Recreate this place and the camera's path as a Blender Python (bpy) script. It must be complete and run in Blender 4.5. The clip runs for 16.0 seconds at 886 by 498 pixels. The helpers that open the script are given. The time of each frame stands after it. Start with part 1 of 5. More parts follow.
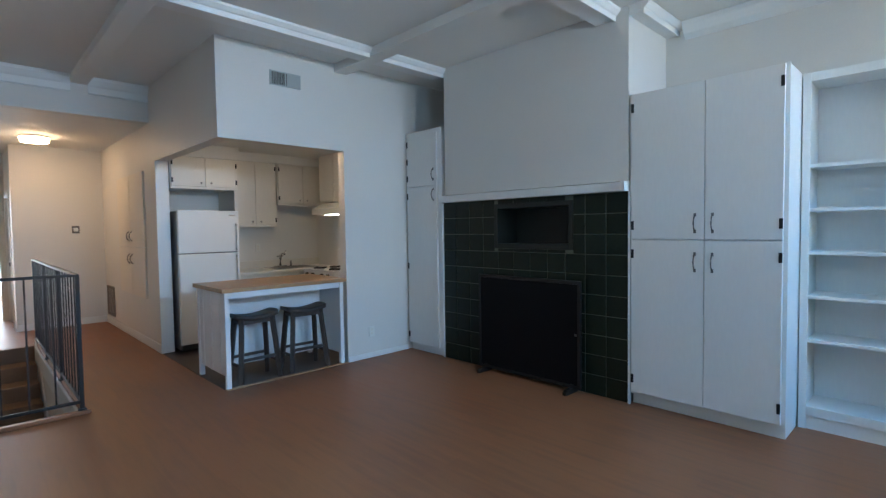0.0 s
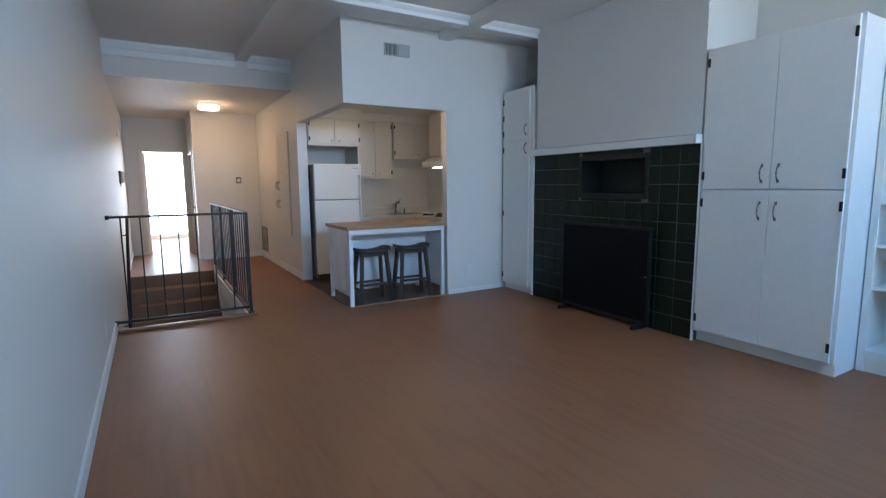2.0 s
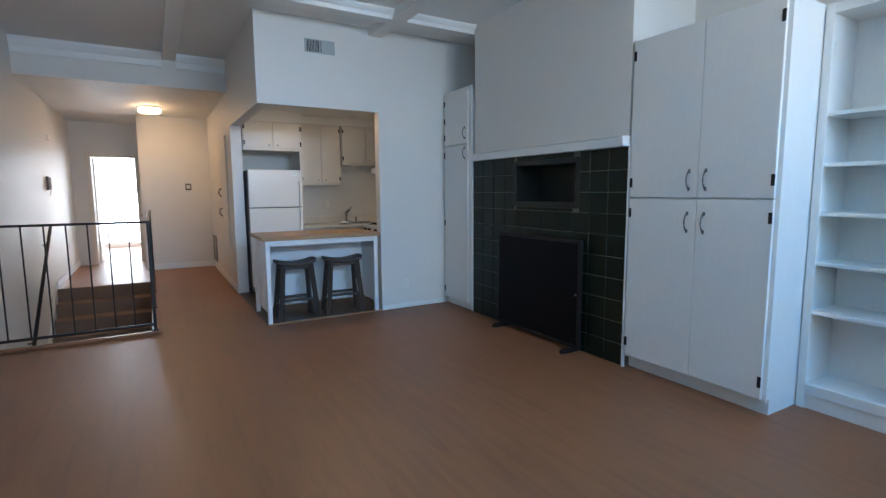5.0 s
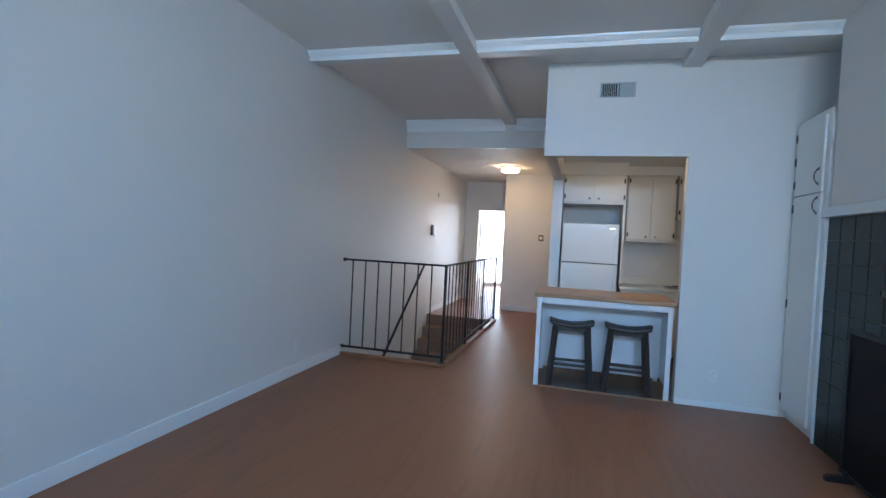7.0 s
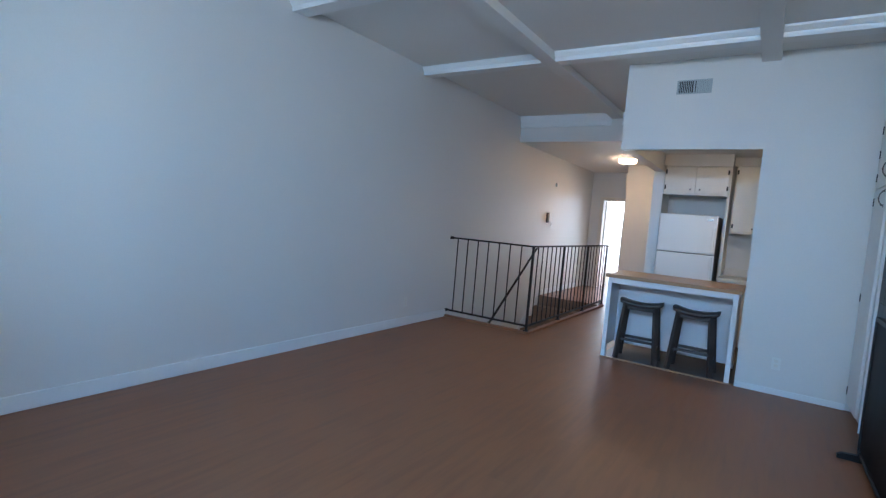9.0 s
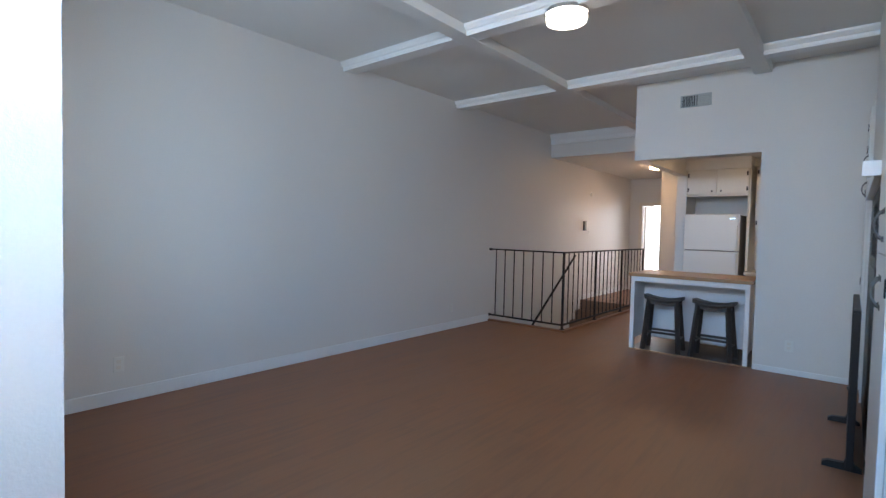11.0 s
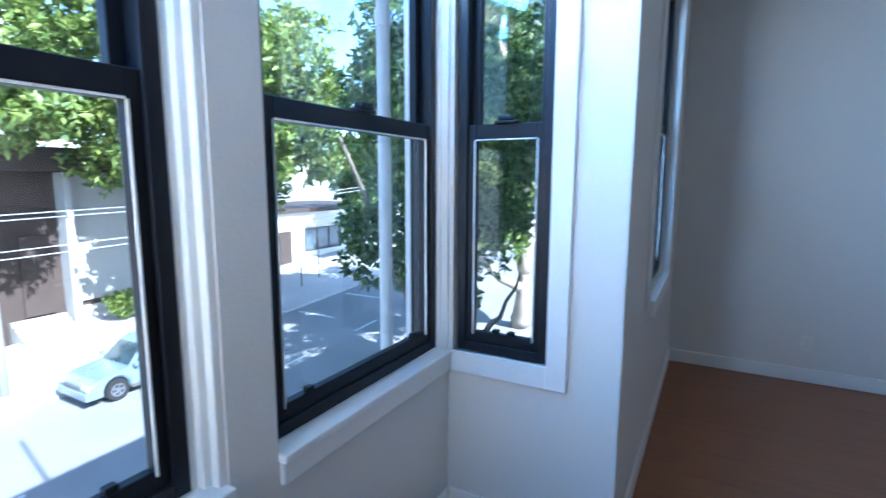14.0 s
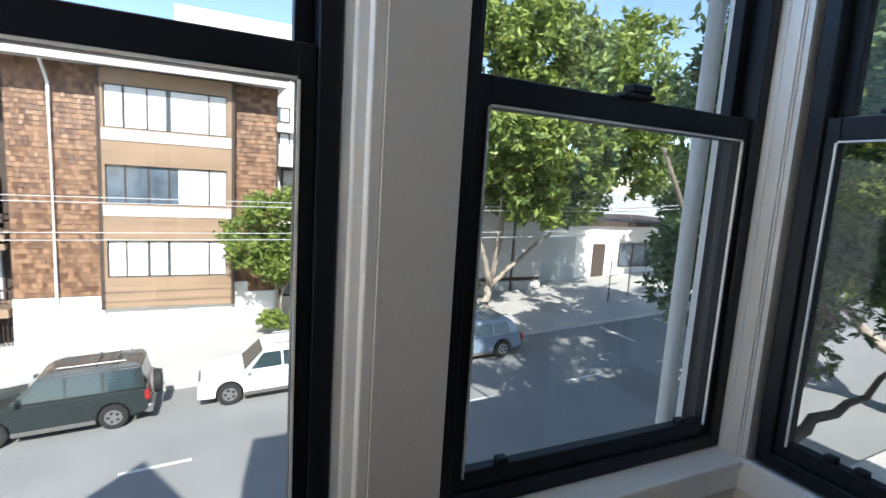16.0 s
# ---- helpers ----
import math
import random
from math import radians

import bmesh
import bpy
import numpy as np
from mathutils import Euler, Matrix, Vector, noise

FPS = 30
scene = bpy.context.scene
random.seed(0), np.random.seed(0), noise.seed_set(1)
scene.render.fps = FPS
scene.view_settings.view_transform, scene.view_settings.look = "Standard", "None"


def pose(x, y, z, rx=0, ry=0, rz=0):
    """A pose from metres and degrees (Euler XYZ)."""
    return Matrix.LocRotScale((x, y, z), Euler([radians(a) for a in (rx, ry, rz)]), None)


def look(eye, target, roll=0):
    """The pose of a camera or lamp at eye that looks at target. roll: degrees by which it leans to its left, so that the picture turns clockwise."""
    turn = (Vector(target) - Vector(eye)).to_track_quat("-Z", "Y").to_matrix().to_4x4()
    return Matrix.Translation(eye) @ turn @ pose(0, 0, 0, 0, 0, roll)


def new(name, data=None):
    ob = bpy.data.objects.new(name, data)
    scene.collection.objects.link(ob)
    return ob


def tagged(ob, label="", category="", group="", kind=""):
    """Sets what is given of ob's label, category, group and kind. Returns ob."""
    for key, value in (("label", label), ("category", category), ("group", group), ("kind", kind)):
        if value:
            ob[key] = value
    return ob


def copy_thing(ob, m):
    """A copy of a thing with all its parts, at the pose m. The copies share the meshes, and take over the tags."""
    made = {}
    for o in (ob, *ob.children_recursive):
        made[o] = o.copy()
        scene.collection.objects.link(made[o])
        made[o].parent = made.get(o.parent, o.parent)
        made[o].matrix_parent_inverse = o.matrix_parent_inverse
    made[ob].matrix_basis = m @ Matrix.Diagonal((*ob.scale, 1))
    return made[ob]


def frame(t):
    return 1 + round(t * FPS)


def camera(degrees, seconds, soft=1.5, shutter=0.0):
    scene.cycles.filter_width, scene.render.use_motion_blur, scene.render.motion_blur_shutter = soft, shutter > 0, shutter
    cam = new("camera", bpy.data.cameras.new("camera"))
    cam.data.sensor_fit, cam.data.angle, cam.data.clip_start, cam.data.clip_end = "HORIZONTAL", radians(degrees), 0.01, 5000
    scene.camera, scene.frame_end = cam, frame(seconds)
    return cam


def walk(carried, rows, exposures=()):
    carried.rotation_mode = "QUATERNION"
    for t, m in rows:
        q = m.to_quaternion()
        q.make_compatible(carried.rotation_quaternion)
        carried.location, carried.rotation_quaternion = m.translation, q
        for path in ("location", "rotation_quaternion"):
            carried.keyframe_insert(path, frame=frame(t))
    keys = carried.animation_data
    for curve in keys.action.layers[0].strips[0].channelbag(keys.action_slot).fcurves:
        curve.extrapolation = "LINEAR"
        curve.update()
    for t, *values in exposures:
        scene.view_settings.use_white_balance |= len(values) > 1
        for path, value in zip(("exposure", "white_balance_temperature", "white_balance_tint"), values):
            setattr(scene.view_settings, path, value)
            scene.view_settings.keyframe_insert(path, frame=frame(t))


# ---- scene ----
# ---- camera and walk ----
cam = camera(83.6, 16.0, soft=1.3, shutter=0.3)
PATH = [
    (0, look((0.615, 1.416, 1.476), (2.005, 2.851, 1.391), -0.8)),
    (0.5, look((0.574, 1.160, 1.438), (1.855, 2.692, 1.337), -0.4)),
    (1, look((0.469, 0.921, 1.375), (1.628, 2.546, 1.233), 0.1)),
    (1.5, look((0.399, 0.757, 1.400), (1.452, 2.445, 1.193), -0.1)),
    (2, look((0.379, 0.649, 1.427), (1.385, 2.358, 1.166), -0.5)),
    (2.5, look((0.427, 0.629, 1.426), (1.467, 2.314, 1.144), -0.4)),
    (3, look((0.574, 0.643, 1.423), (1.713, 2.265, 1.155), -0.7)),
    (3.2, look((0.649, 0.638, 1.416), (1.839, 2.225, 1.162), -0.8)),
    (5.3, look((1.524, 0.640, 1.421), (2.407, 2.420, 1.193), 0.0)),
    (5.5, look((1.679, 0.803, 1.449), (2.422, 2.646, 1.218), 0.5)),
    (6, look((2.005, 1.053, 1.445), (2.303, 3.021, 1.247), 1.6)),
    (6.5, look((2.349, 1.106, 1.432), (2.161, 3.094, 1.326), 2.3)),
    (7, look((2.705, 0.977, 1.464), (2.171, 2.904, 1.413), 2.9)),
    (7.5, look((3.002, 0.740, 1.440), (2.279, 2.604, 1.393), 2.8)),
    (8, look((3.274, 0.499, 1.450), (2.390, 2.292, 1.380), 2.6)),
    (8.2, look((3.353, 0.565, 1.428), (2.409, 2.326, 1.343), 3.6)),
    (10.3, look((4.336, -0.162, 1.436), (3.113, 1.416, 1.306), 2.4)),
    (10.5, look((4.347, -0.205, 1.413), (3.132, 1.382, 1.347), 1.7)),
    (11, look((4.412, -0.165, 1.423), (3.140, 1.376, 1.345), 1.3)),
    (11.5, look((4.343, 0.035, 1.397), (2.929, 1.447, 1.307), 1.3)),
    (12, look((4.307, 0.127, 1.409), (2.684, 1.292, 1.321), 2.0)),
    (12.5, look((4.458, 0.403, 1.503), (2.576, 1.062, 1.347), 3.9)),
    (13, look((4.570, 0.523, 1.536), (2.581, 0.620, 1.348), 3.8)),
    (13.5, look((4.607, 0.604, 1.484), (2.686, 0.078, 1.306), 0.6)),
    (14, look((4.575, 0.514, 1.545), (2.838, -0.438, 1.268), 0.2)),
    (14.5, look((4.566, 0.396, 1.528), (3.063, -0.894, 1.255), -0.1)),
    (15, look((4.511, 0.366, 1.528), (3.184, -1.101, 1.233), -0.2)),
    (15.5, look((4.306, 0.335, 1.526), (3.207, -1.309, 1.230), 4.3)),
    (16, look((4.105, 0.360, 1.548), (3.249, -1.427, 1.276), 3.6)),
]
EXPOSURES = [(0, 2.52, 5500, 3.5), (2, 2.45, 5400, 5.5), (3, 2.4, 5650, 9.5), (6, 2.58, 5500, 4), (7, 2.5, 5150, 4), (8.5, 2.45, 5100, 4.5), (10.3, 2.32, 5600, 9.5), (11.5, 2.36, 6150, 12.5), (12.5, 2.4, 5200, 8.5), (14.1, 1.9, 4900, 9), (14.6, 1.5, 5250, 10), (15.0, 1.2, 5600, 12), (15.5, 0.95, 6000, 12), (16, 0.9, 6300, 11)]
walk(cam, PATH, EXPOSURES)

# ---- world, sun and large lights ----
SUN_ELEV, SUN_AZ = radians(41), radians(11)
world = bpy.data.worlds.new("sky")
scene.world = world
world.use_nodes = True
wn = world.node_tree.nodes
sky = wn.new("ShaderNodeTexSky")
sky.sky_type = "NISHITA"
sky.sun_disc = False
sky.sun_elevation, sky.sun_rotation = SUN_ELEV, SUN_AZ
sky.air_density, sky.dust_density, sky.ozone_density = 1.0, 0.6, 1.6
world.node_tree.links.new(sky.outputs[0], wn["Background"].inputs[0])
wn["Background"].inputs[1].default_value = 0.15

sun = new("sun", bpy.data.lights.new("sun", "SUN"))
sun.data.energy, sun.data.angle, sun.data.color = 5.0, radians(0.53), (1.0, 0.95, 0.87)
sun_dir = Vector((math.sin(SUN_AZ) * math.cos(SUN_ELEV), math.cos(SUN_AZ) * math.cos(SUN_ELEV), math.sin(SUN_ELEV)))
sun.matrix_world = look(sun_dir * 60, (0, 0, 0))


def skylight(x, y, z, w, h, turn, watts, tilt, color, spread=125):
    """Daylight entering through a window opening, tilted down from the sky or up from the sunny street."""
    lamp = new("window_daylight", bpy.data.lights.new("window_daylight", "AREA"))
    lamp.data.shape, lamp.data.size, lamp.data.size_y = "RECTANGLE", w, h
    lamp.data.energy, lamp.data.color, lamp.data.spread = watts, color, radians(spread)
    lamp.matrix_world = pose(x, y, z, 0, 0, turn) @ pose(0, 0, 0, 90 + tilt, 0, 0)
    return lamp


SKY_BLUE, STREET_WARM = (0.24, 0.56, 1.0), (1.0, 0.79, 0.51)
for wx, turn in ((3.16, 19), (4.40, 29)):
    skylight(wx, -0.705, 2.63, 0.88, 0.15, turn, 6.2, -20, SKY_BLUE)
    skylight(wx, -0.705, 2.47, 0.88, 0.13, turn, 3.6, 22, STREET_WARM)
skylight(2.495, -0.265, 2.56, 0.36, 0.28, -90, 0.8, -15, SKY_BLUE)
skylight(5.51, -0.265, 2.2, 0.40, 0.95, 90, 2.7, -10, SKY_BLUE, 105)
skylight(5.51, -0.265, 1.29, 0.40, 0.8, 90, 2.9, 16, STREET_WARM, 85)
skylight(1.43, 0.075, 1.82, 0.82, 1.5, 0, 3.8, 2, (0.46, 0.72, 1.0), 140)


# ---- materials ----
def mat(name, color, rough=0.5, metal=0.0, vary=0.12, big=0.6, fine=25.0, bump=0.15, spec=0.5, per_object=0.0, stretch=(1, 1, 1), coat=0.0):
    """A surface with large blotches, fine grain and relief, in metres."""
    m = bpy.data.materials.new(name)
    m.use_nodes = True
    nt = m.node_tree
    b = nt.nodes["Principled BSDF"]
    tc = nt.nodes.new("ShaderNodeTexCoord")
    mp = nt.nodes.new("ShaderNodeMapping")
    mp.inputs["Scale"].default_value = stretch
    nt.links.new(tc.outputs["Object"], mp.inputs[0])
    n1 = nt.nodes.new("ShaderNodeTexNoise")
    n1.inputs["Scale"].default_value, n1.inputs["Detail"].default_value = 1 / big, 4
    n2 = nt.nodes.new("ShaderNodeTexNoise")
    n2.inputs["Scale"].default_value, n2.inputs["Detail"].default_value = fine, 5
    nt.links.new(mp.outputs[0], n1.inputs["Vector"])
    nt.links.new(mp.outputs[0], n2.inputs["Vector"])
    add = nt.nodes.new("ShaderNodeMath")
    add.operation = "ADD"
    nt.links.new(n1.outputs[0], add.inputs[0])
    nt.links.new(n2.outputs[0], add.inputs[1])
    last = add.outputs[0]
    if per_object:
        oi = nt.nodes.new("ShaderNodeObjectInfo")
        mul = nt.nodes.new("ShaderNodeMath")
        mul.operation = "MULTIPLY_ADD"
        mul.inputs[1].default_value = per_object
        nt.links.new(oi.outputs["Random"], mul.inputs[0])
        nt.links.new(last, mul.inputs[2])
        last = mul.outputs[0]
    ramp = nt.nodes.new("ShaderNodeMapRange")
    ramp.inputs["From Min"].default_value, ramp.inputs["From Max"].default_value = 0.55, 1.45 + per_object
    ramp.inputs["To Min"].default_value, ramp.inputs["To Max"].default_value = 1 - vary, 1 + vary
    nt.links.new(last, ramp.inputs["Value"])
    mix = nt.nodes.new("ShaderNodeVectorMath")
    mix.operation = "SCALE"
    mix.inputs[0].default_value = color
    nt.links.new(ramp.outputs[0], mix.inputs["Scale"])
    nt.links.new(mix.outputs[0], b.inputs["Base Color"])
    rr = nt.nodes.new("ShaderNodeMapRange")
    rr.inputs["To Min"].default_value, rr.inputs["To Max"].default_value = max(0.02, rough - 0.08), min(1, rough + 0.08)
    nt.links.new(n1.outputs[0], rr.inputs["Value"])
    nt.links.new(rr.outputs[0], b.inputs["Roughness"])
    b.inputs["Metallic"].default_value = metal
    b.inputs["Specular IOR Level"].default_value = spec
    b.inputs["Coat Weight"].default_value = coat
    if bump:
        bp = nt.nodes.new("ShaderNodeBump")
        bp.inputs["Strength"].default_value, bp.inputs["Distance"].default_value = bump, 0.004
        nt.links.new(n2.outputs[0], bp.inputs["Height"])
        nt.links.new(bp.outputs[0], b.inputs["Normal"])
    return m


def glow(name, color, strength):
    m = bpy.data.materials.new(name)
    m.use_nodes = True
    b = m.node_tree.nodes["Principled BSDF"]
    b.inputs["Base Color"].default_value = (0.85, 0.83, 0.8, 1)
    b.inputs["Emission Color"].default_value = (*color, 1)
    b.inputs["Emission Strength"].default_value = strength
    return m


def glass(name, tint=(1, 1, 1), rough=0.0):
    m = bpy.data.materials.new(name)
    m.use_nodes = True
    nt = m.node_tree
    out = nt.nodes["Material Output"]
    tr = nt.nodes.new("ShaderNodeBsdfTransparent")
    tr.inputs[0].default_value = (*tint, 1)
    gl = nt.nodes.new("ShaderNodeBsdfGlossy")
    gl.inputs["Roughness"].default_value = rough
    lw = nt.nodes.new("ShaderNodeLayerWeight")
    pw = nt.nodes.new("ShaderNodeMath")
    pw.operation = "POWER"
    pw.inputs[1].default_value = 4.0
    nt.links.new(lw.outputs["Facing"], pw.inputs[0])
    fr = nt.nodes.new("ShaderNodeMapRange")
    fr.inputs["To Min"].default_value, fr.inputs["To Max"].default_value = 0.035, 0.45
    nt.links.new(pw.outputs[0], fr.inputs["Value"])
    mx = nt.nodes.new("ShaderNodeMixShader")
    nt.links.new(fr.outputs[0], mx.inputs[0])
    nt.links.new(tr.outputs[0], mx.inputs[1])
    nt.links.new(gl.outputs[0], mx.inputs[2])
    nt.links.new(mx.outputs[0], out.inputs[0])
    return m


def floor_wood(name, dark, light, board=0.13, length=1.2, rough=0.42):
    """Narrow boards along y, each with its own tone, fine joints and long grain."""
    m = bpy.data.materials.new(name)
    m.use_nodes = True
    nt = m.node_tree
    b = nt.nodes["Principled BSDF"]
    tc = nt.nodes.new("ShaderNodeTexCoord")
    mp = nt.nodes.new("ShaderNodeMapping")
    mp.inputs["Rotation"].default_value = (0, 0, radians(90))
    nt.links.new(tc.outputs["Object"], mp.inputs[0])
    br = nt.nodes.new("ShaderNodeTexBrick")
    br.inputs["Scale"].default_value = 1.0
    br.inputs["Brick Width"].default_value, br.inputs["Row Height"].default_value = length, board
    br.inputs["Mortar Size"].default_value, br.inputs["Bias"].default_value = 0.0006, 0.0
    br.inputs["Color1"].default_value, br.inputs["Color2"].default_value = (0.35, 0.35, 0.35, 1), (0.7, 0.7, 0.7, 1)
    br.inputs["Mortar"].default_value = (0.12, 0.12, 0.12, 1)
    br.offset_frequency, br.offset = 2, 0.37
    nt.links.new(mp.outputs[0], br.inputs["Vector"])
    grain_map = nt.nodes.new("ShaderNodeMapping")
    grain_map.inputs["Scale"].default_value = (9, 0.9, 1)
    nt.links.new(tc.outputs["Object"], grain_map.inputs[0])
    gn = nt.nodes.new("ShaderNodeTexNoise")
    gn.inputs["Scale"].default_value, gn.inputs["Detail"].default_value = 2.0, 6
    nt.links.new(grain_map.outputs[0], gn.inputs["Vector"])
    bn = nt.nodes.new("ShaderNodeTexNoise")
    bn.inputs["Scale"].default_value = 0.9
    nt.links.new(tc.outputs["Object"], bn.inputs["Vector"])
    add = nt.nodes.new("ShaderNodeMath")
    add.operation = "MULTIPLY_ADD"
    add.inputs[1].default_value = 0.35
    nt.links.new(br.outputs["Color"], add.inputs[0])
    nt.links.new(gn.outputs[0], add.inputs[2])
    add2 = nt.nodes.new("ShaderNodeMath")
    add2.operation = "MULTIPLY_ADD"
    add2.inputs[1].default_value = 0.5
    nt.links.new(bn.outputs[0], add2.inputs[0])
    nt.links.new(add.outputs[0], add2.inputs[2])
    ramp = nt.nodes.new("ShaderNodeValToRGB")
    ramp.color_ramp.elements[0].position, ramp.color_ramp.elements[1].position = 0.45, 1.3
    ramp.color_ramp.elements[0].color, ramp.color_ramp.elements[1].color = (*dark, 1), (*light, 1)
    nt.links.new(add2.outputs[0], ramp.inputs[0])
    nt.links.new(ramp.outputs[0], b.inputs["Base Color"])
    rr = nt.nodes.new("ShaderNodeMapRange")
    rr.inputs["To Min"].default_value, rr.inputs["To Max"].default_value = rough - 0.07, rough + 0.1
    nt.links.new(gn.outputs[0], rr.inputs["Value"])
    nt.links.new(rr.outputs[0], b.inputs["Roughness"])
    bp = nt.nodes.new("ShaderNodeBump")
    bp.inputs["Strength"].default_value, bp.inputs["Distance"].default_value = 0.12, 0.001
    nt.links.new(add.outputs[0], bp.inputs["Height"])
    nt.links.new(bp.outputs[0], b.inputs["Normal"])
    return m


def leaf_mat(name, a, c):
    m = bpy.data.materials.new(name)
    m.use_nodes = True
    nt = m.node_tree
    b = nt.nodes["Principled BSDF"]
    geo = nt.nodes.new("ShaderNodeNewGeometry")
    ramp = nt.nodes.new("ShaderNodeValToRGB")
    ramp.color_ramp.elements[0].color, ramp.color_ramp.elements[1].color = (*a, 1), (*c, 1)
    nt.links.new(geo.outputs["Random Per Island"], ramp.inputs[0])
    nt.links.new(ramp.outputs[0], b.inputs["Base Color"])
    b.inputs["Roughness"].default_value = 0.45
    tl = nt.nodes.new("ShaderNodeBsdfTranslucent")
    nt.links.new(ramp.outputs[0], tl.inputs[0])
    mx = nt.nodes.new("ShaderNodeMixShader")
    mx.inputs[0].default_value = 0.3
    nt.links.new(b.outputs[0], mx.inputs[1])
    nt.links.new(tl.outputs[0], mx.inputs[2])
    nt.links.new(mx.outputs[0], nt.nodes["Material Output"].inputs[0])
    return m


M_WALL = mat("wall_paint", (0.72, 0.695, 0.65), 0.5, vary=0.03, big=1.5, fine=90, bump=0.25)
M_CEIL = mat("ceiling_paint", (0.78, 0.77, 0.73), 0.6, vary=0.03, big=1.2, fine=80, bump=0.2)
M_TRIM = mat("trim_paint", (0.80, 0.80, 0.78), 0.33, vary=0.03, big=0.5, fine=60, bump=0.08)
M_CAB = mat("cabinet_paint", (0.78, 0.77, 0.74), 0.3, vary=0.035, big=0.7, fine=50, bump=0.1, stretch=(1, 1, 0.25))
M_KCAB = mat("kitchen_cabinet_paint", (0.74, 0.70, 0.62), 0.35, vary=0.04, big=0.6, fine=50, bump=0.1)
M_FLOOR = floor_wood("floor_laminate", (0.155, 0.060, 0.026), (0.27, 0.112, 0.048))
M_KFLOOR = mat("kitchen_vinyl", (0.075, 0.055, 0.045), 0.4, vary=0.3, big=0.25, fine=30)
M_CARPET = mat("stair_carpet", (0.24, 0.155, 0.105), 0.95, vary=0.25, big=0.3, fine=220, bump=0.8, spec=0.1)
M_IRON = mat("wrought_iron", (0.018, 0.015, 0.014), 0.45, metal=0.3, vary=0.3, big=0.1, fine=120, bump=0.2)
M_HINGE = mat("black_hinge", (0.02, 0.02, 0.02), 0.4, metal=0.6, vary=0.2, big=0.05, fine=100)
M_PEWTER = mat("pewter_handle", (0.16, 0.155, 0.15), 0.32, metal=0.9, vary=0.2, big=0.05, fine=100)
M_STEEL = mat("chrome", (0.62, 0.62, 0.62), 0.16, metal=1.0, vary=0.05, big=0.2, fine=100, bump=0.03)
M_TILE = mat("green_tile", (0.008, 0.0135, 0.007), 0.42, spec=0.3, vary=0.35, big=0.12, fine=40, bump=0.12, per_object=0.5, coat=0.08)
M_GROUT = mat("grout", (0.17, 0.17, 0.13), 0.85, vary=0.2, big=0.2, fine=80)
# near-black colour of the niche trim and of the core behind it
M_RECESS = mat("dark_recess", (0.012, 0.014, 0.011), 0.5, vary=0.3, big=0.2, fine=40)
M_SCREEN = mat("black_screen", (0.005, 0.005, 0.006), 0.55, spec=0.15, vary=0.2, big=0.3, fine=80, bump=0.05)
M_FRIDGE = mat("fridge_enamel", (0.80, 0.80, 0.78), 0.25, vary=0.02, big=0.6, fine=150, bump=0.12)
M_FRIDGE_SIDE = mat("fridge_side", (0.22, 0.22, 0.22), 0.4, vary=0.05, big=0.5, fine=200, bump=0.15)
M_BUTCHER = mat("butcher_block", (0.36, 0.21, 0.105), 0.38, vary=0.2, big=0.25, fine=30, bump=0.1, stretch=(0.4, 8, 1))
M_ISLAND = mat("island_paint", (0.80, 0.80, 0.80), 0.35, vary=0.03, big=0.4, fine=60, bump=0.08)
M_STOOL = mat("stool_wood", (0.055, 0.042, 0.036), 0.42, vary=0.4, big=0.1, fine=40, bump=0.2, stretch=(4, 1, 1))
M_COUNTER = mat("counter_laminate", (0.70, 0.66, 0.58), 0.35, vary=0.05, big=0.2, fine=120)
M_BLACKFRAME = mat("window_frame_black", (0.009, 0.011, 0.016), 0.4, spec=0.25, vary=0.2, big=0.2, fine=80, bump=0.06)
M_PLASTIC = mat("white_plastic", (0.76, 0.75, 0.70), 0.35, vary=0.03, big=0.1, fine=60, bump=0.03)
M_GREYP = mat("grey_plastic", (0.12, 0.115, 0.11), 0.45, vary=0.1, big=0.1, fine=60)
M_GLASS = glass("window_glass", (0.96, 0.98, 0.985))
M_LAMP = glow("lamp_diffuser", (1.0, 0.88, 0.72), 1.3)
M_LAMP2 = glow("kitchen_lamp_diffuser", (1.0, 0.66, 0.36), 6.5)
M_LAMP3 = glow("warm_hall_diffuser", (1.0, 0.60, 0.30), 9)
M_DAY = glow("bright_daylight", (0.95, 0.97, 1.0), 1.8)
M_DOOR = mat("door_paint", (0.74, 0.68, 0.58), 0.4, vary=0.03, big=0.5, fine=60, bump=0.1)
M_BRASS = mat("grille_metal", (0.24, 0.21, 0.17), 0.4, metal=0.7, vary=0.15, big=0.1, fine=80)
M_VENT = mat("vent_metal", (0.42, 0.45, 0.44), 0.45, vary=0.06, big=0.2, fine=60)
M_DARK = mat("dark_void", (0.03, 0.03, 0.03), 0.8, vary=0.2)
M_ASPHALT = mat("asphalt", (0.25, 0.25, 0.24), 0.9, vary=0.25, big=3.0, fine=30, bump=0.5, spec=0.2)
M_WALK = mat("concrete", (0.46, 0.445, 0.41), 0.88, vary=0.14, big=1.5, fine=25, bump=0.3, spec=0.2)
M_MARK = mat("road_marking", (0.62, 0.62, 0.58), 0.8, vary=0.2, big=0.3, fine=25)
M_STUCCO = mat("pale_stucco", (0.74, 0.72, 0.67), 0.85, vary=0.06, big=2.0, fine=40, bump=0.4, spec=0.2)
M_STUCCO2 = mat("grey_stucco", (0.48, 0.46, 0.43), 0.85, vary=0.08, big=2.0, fine=40, bump=0.4, spec=0.2)
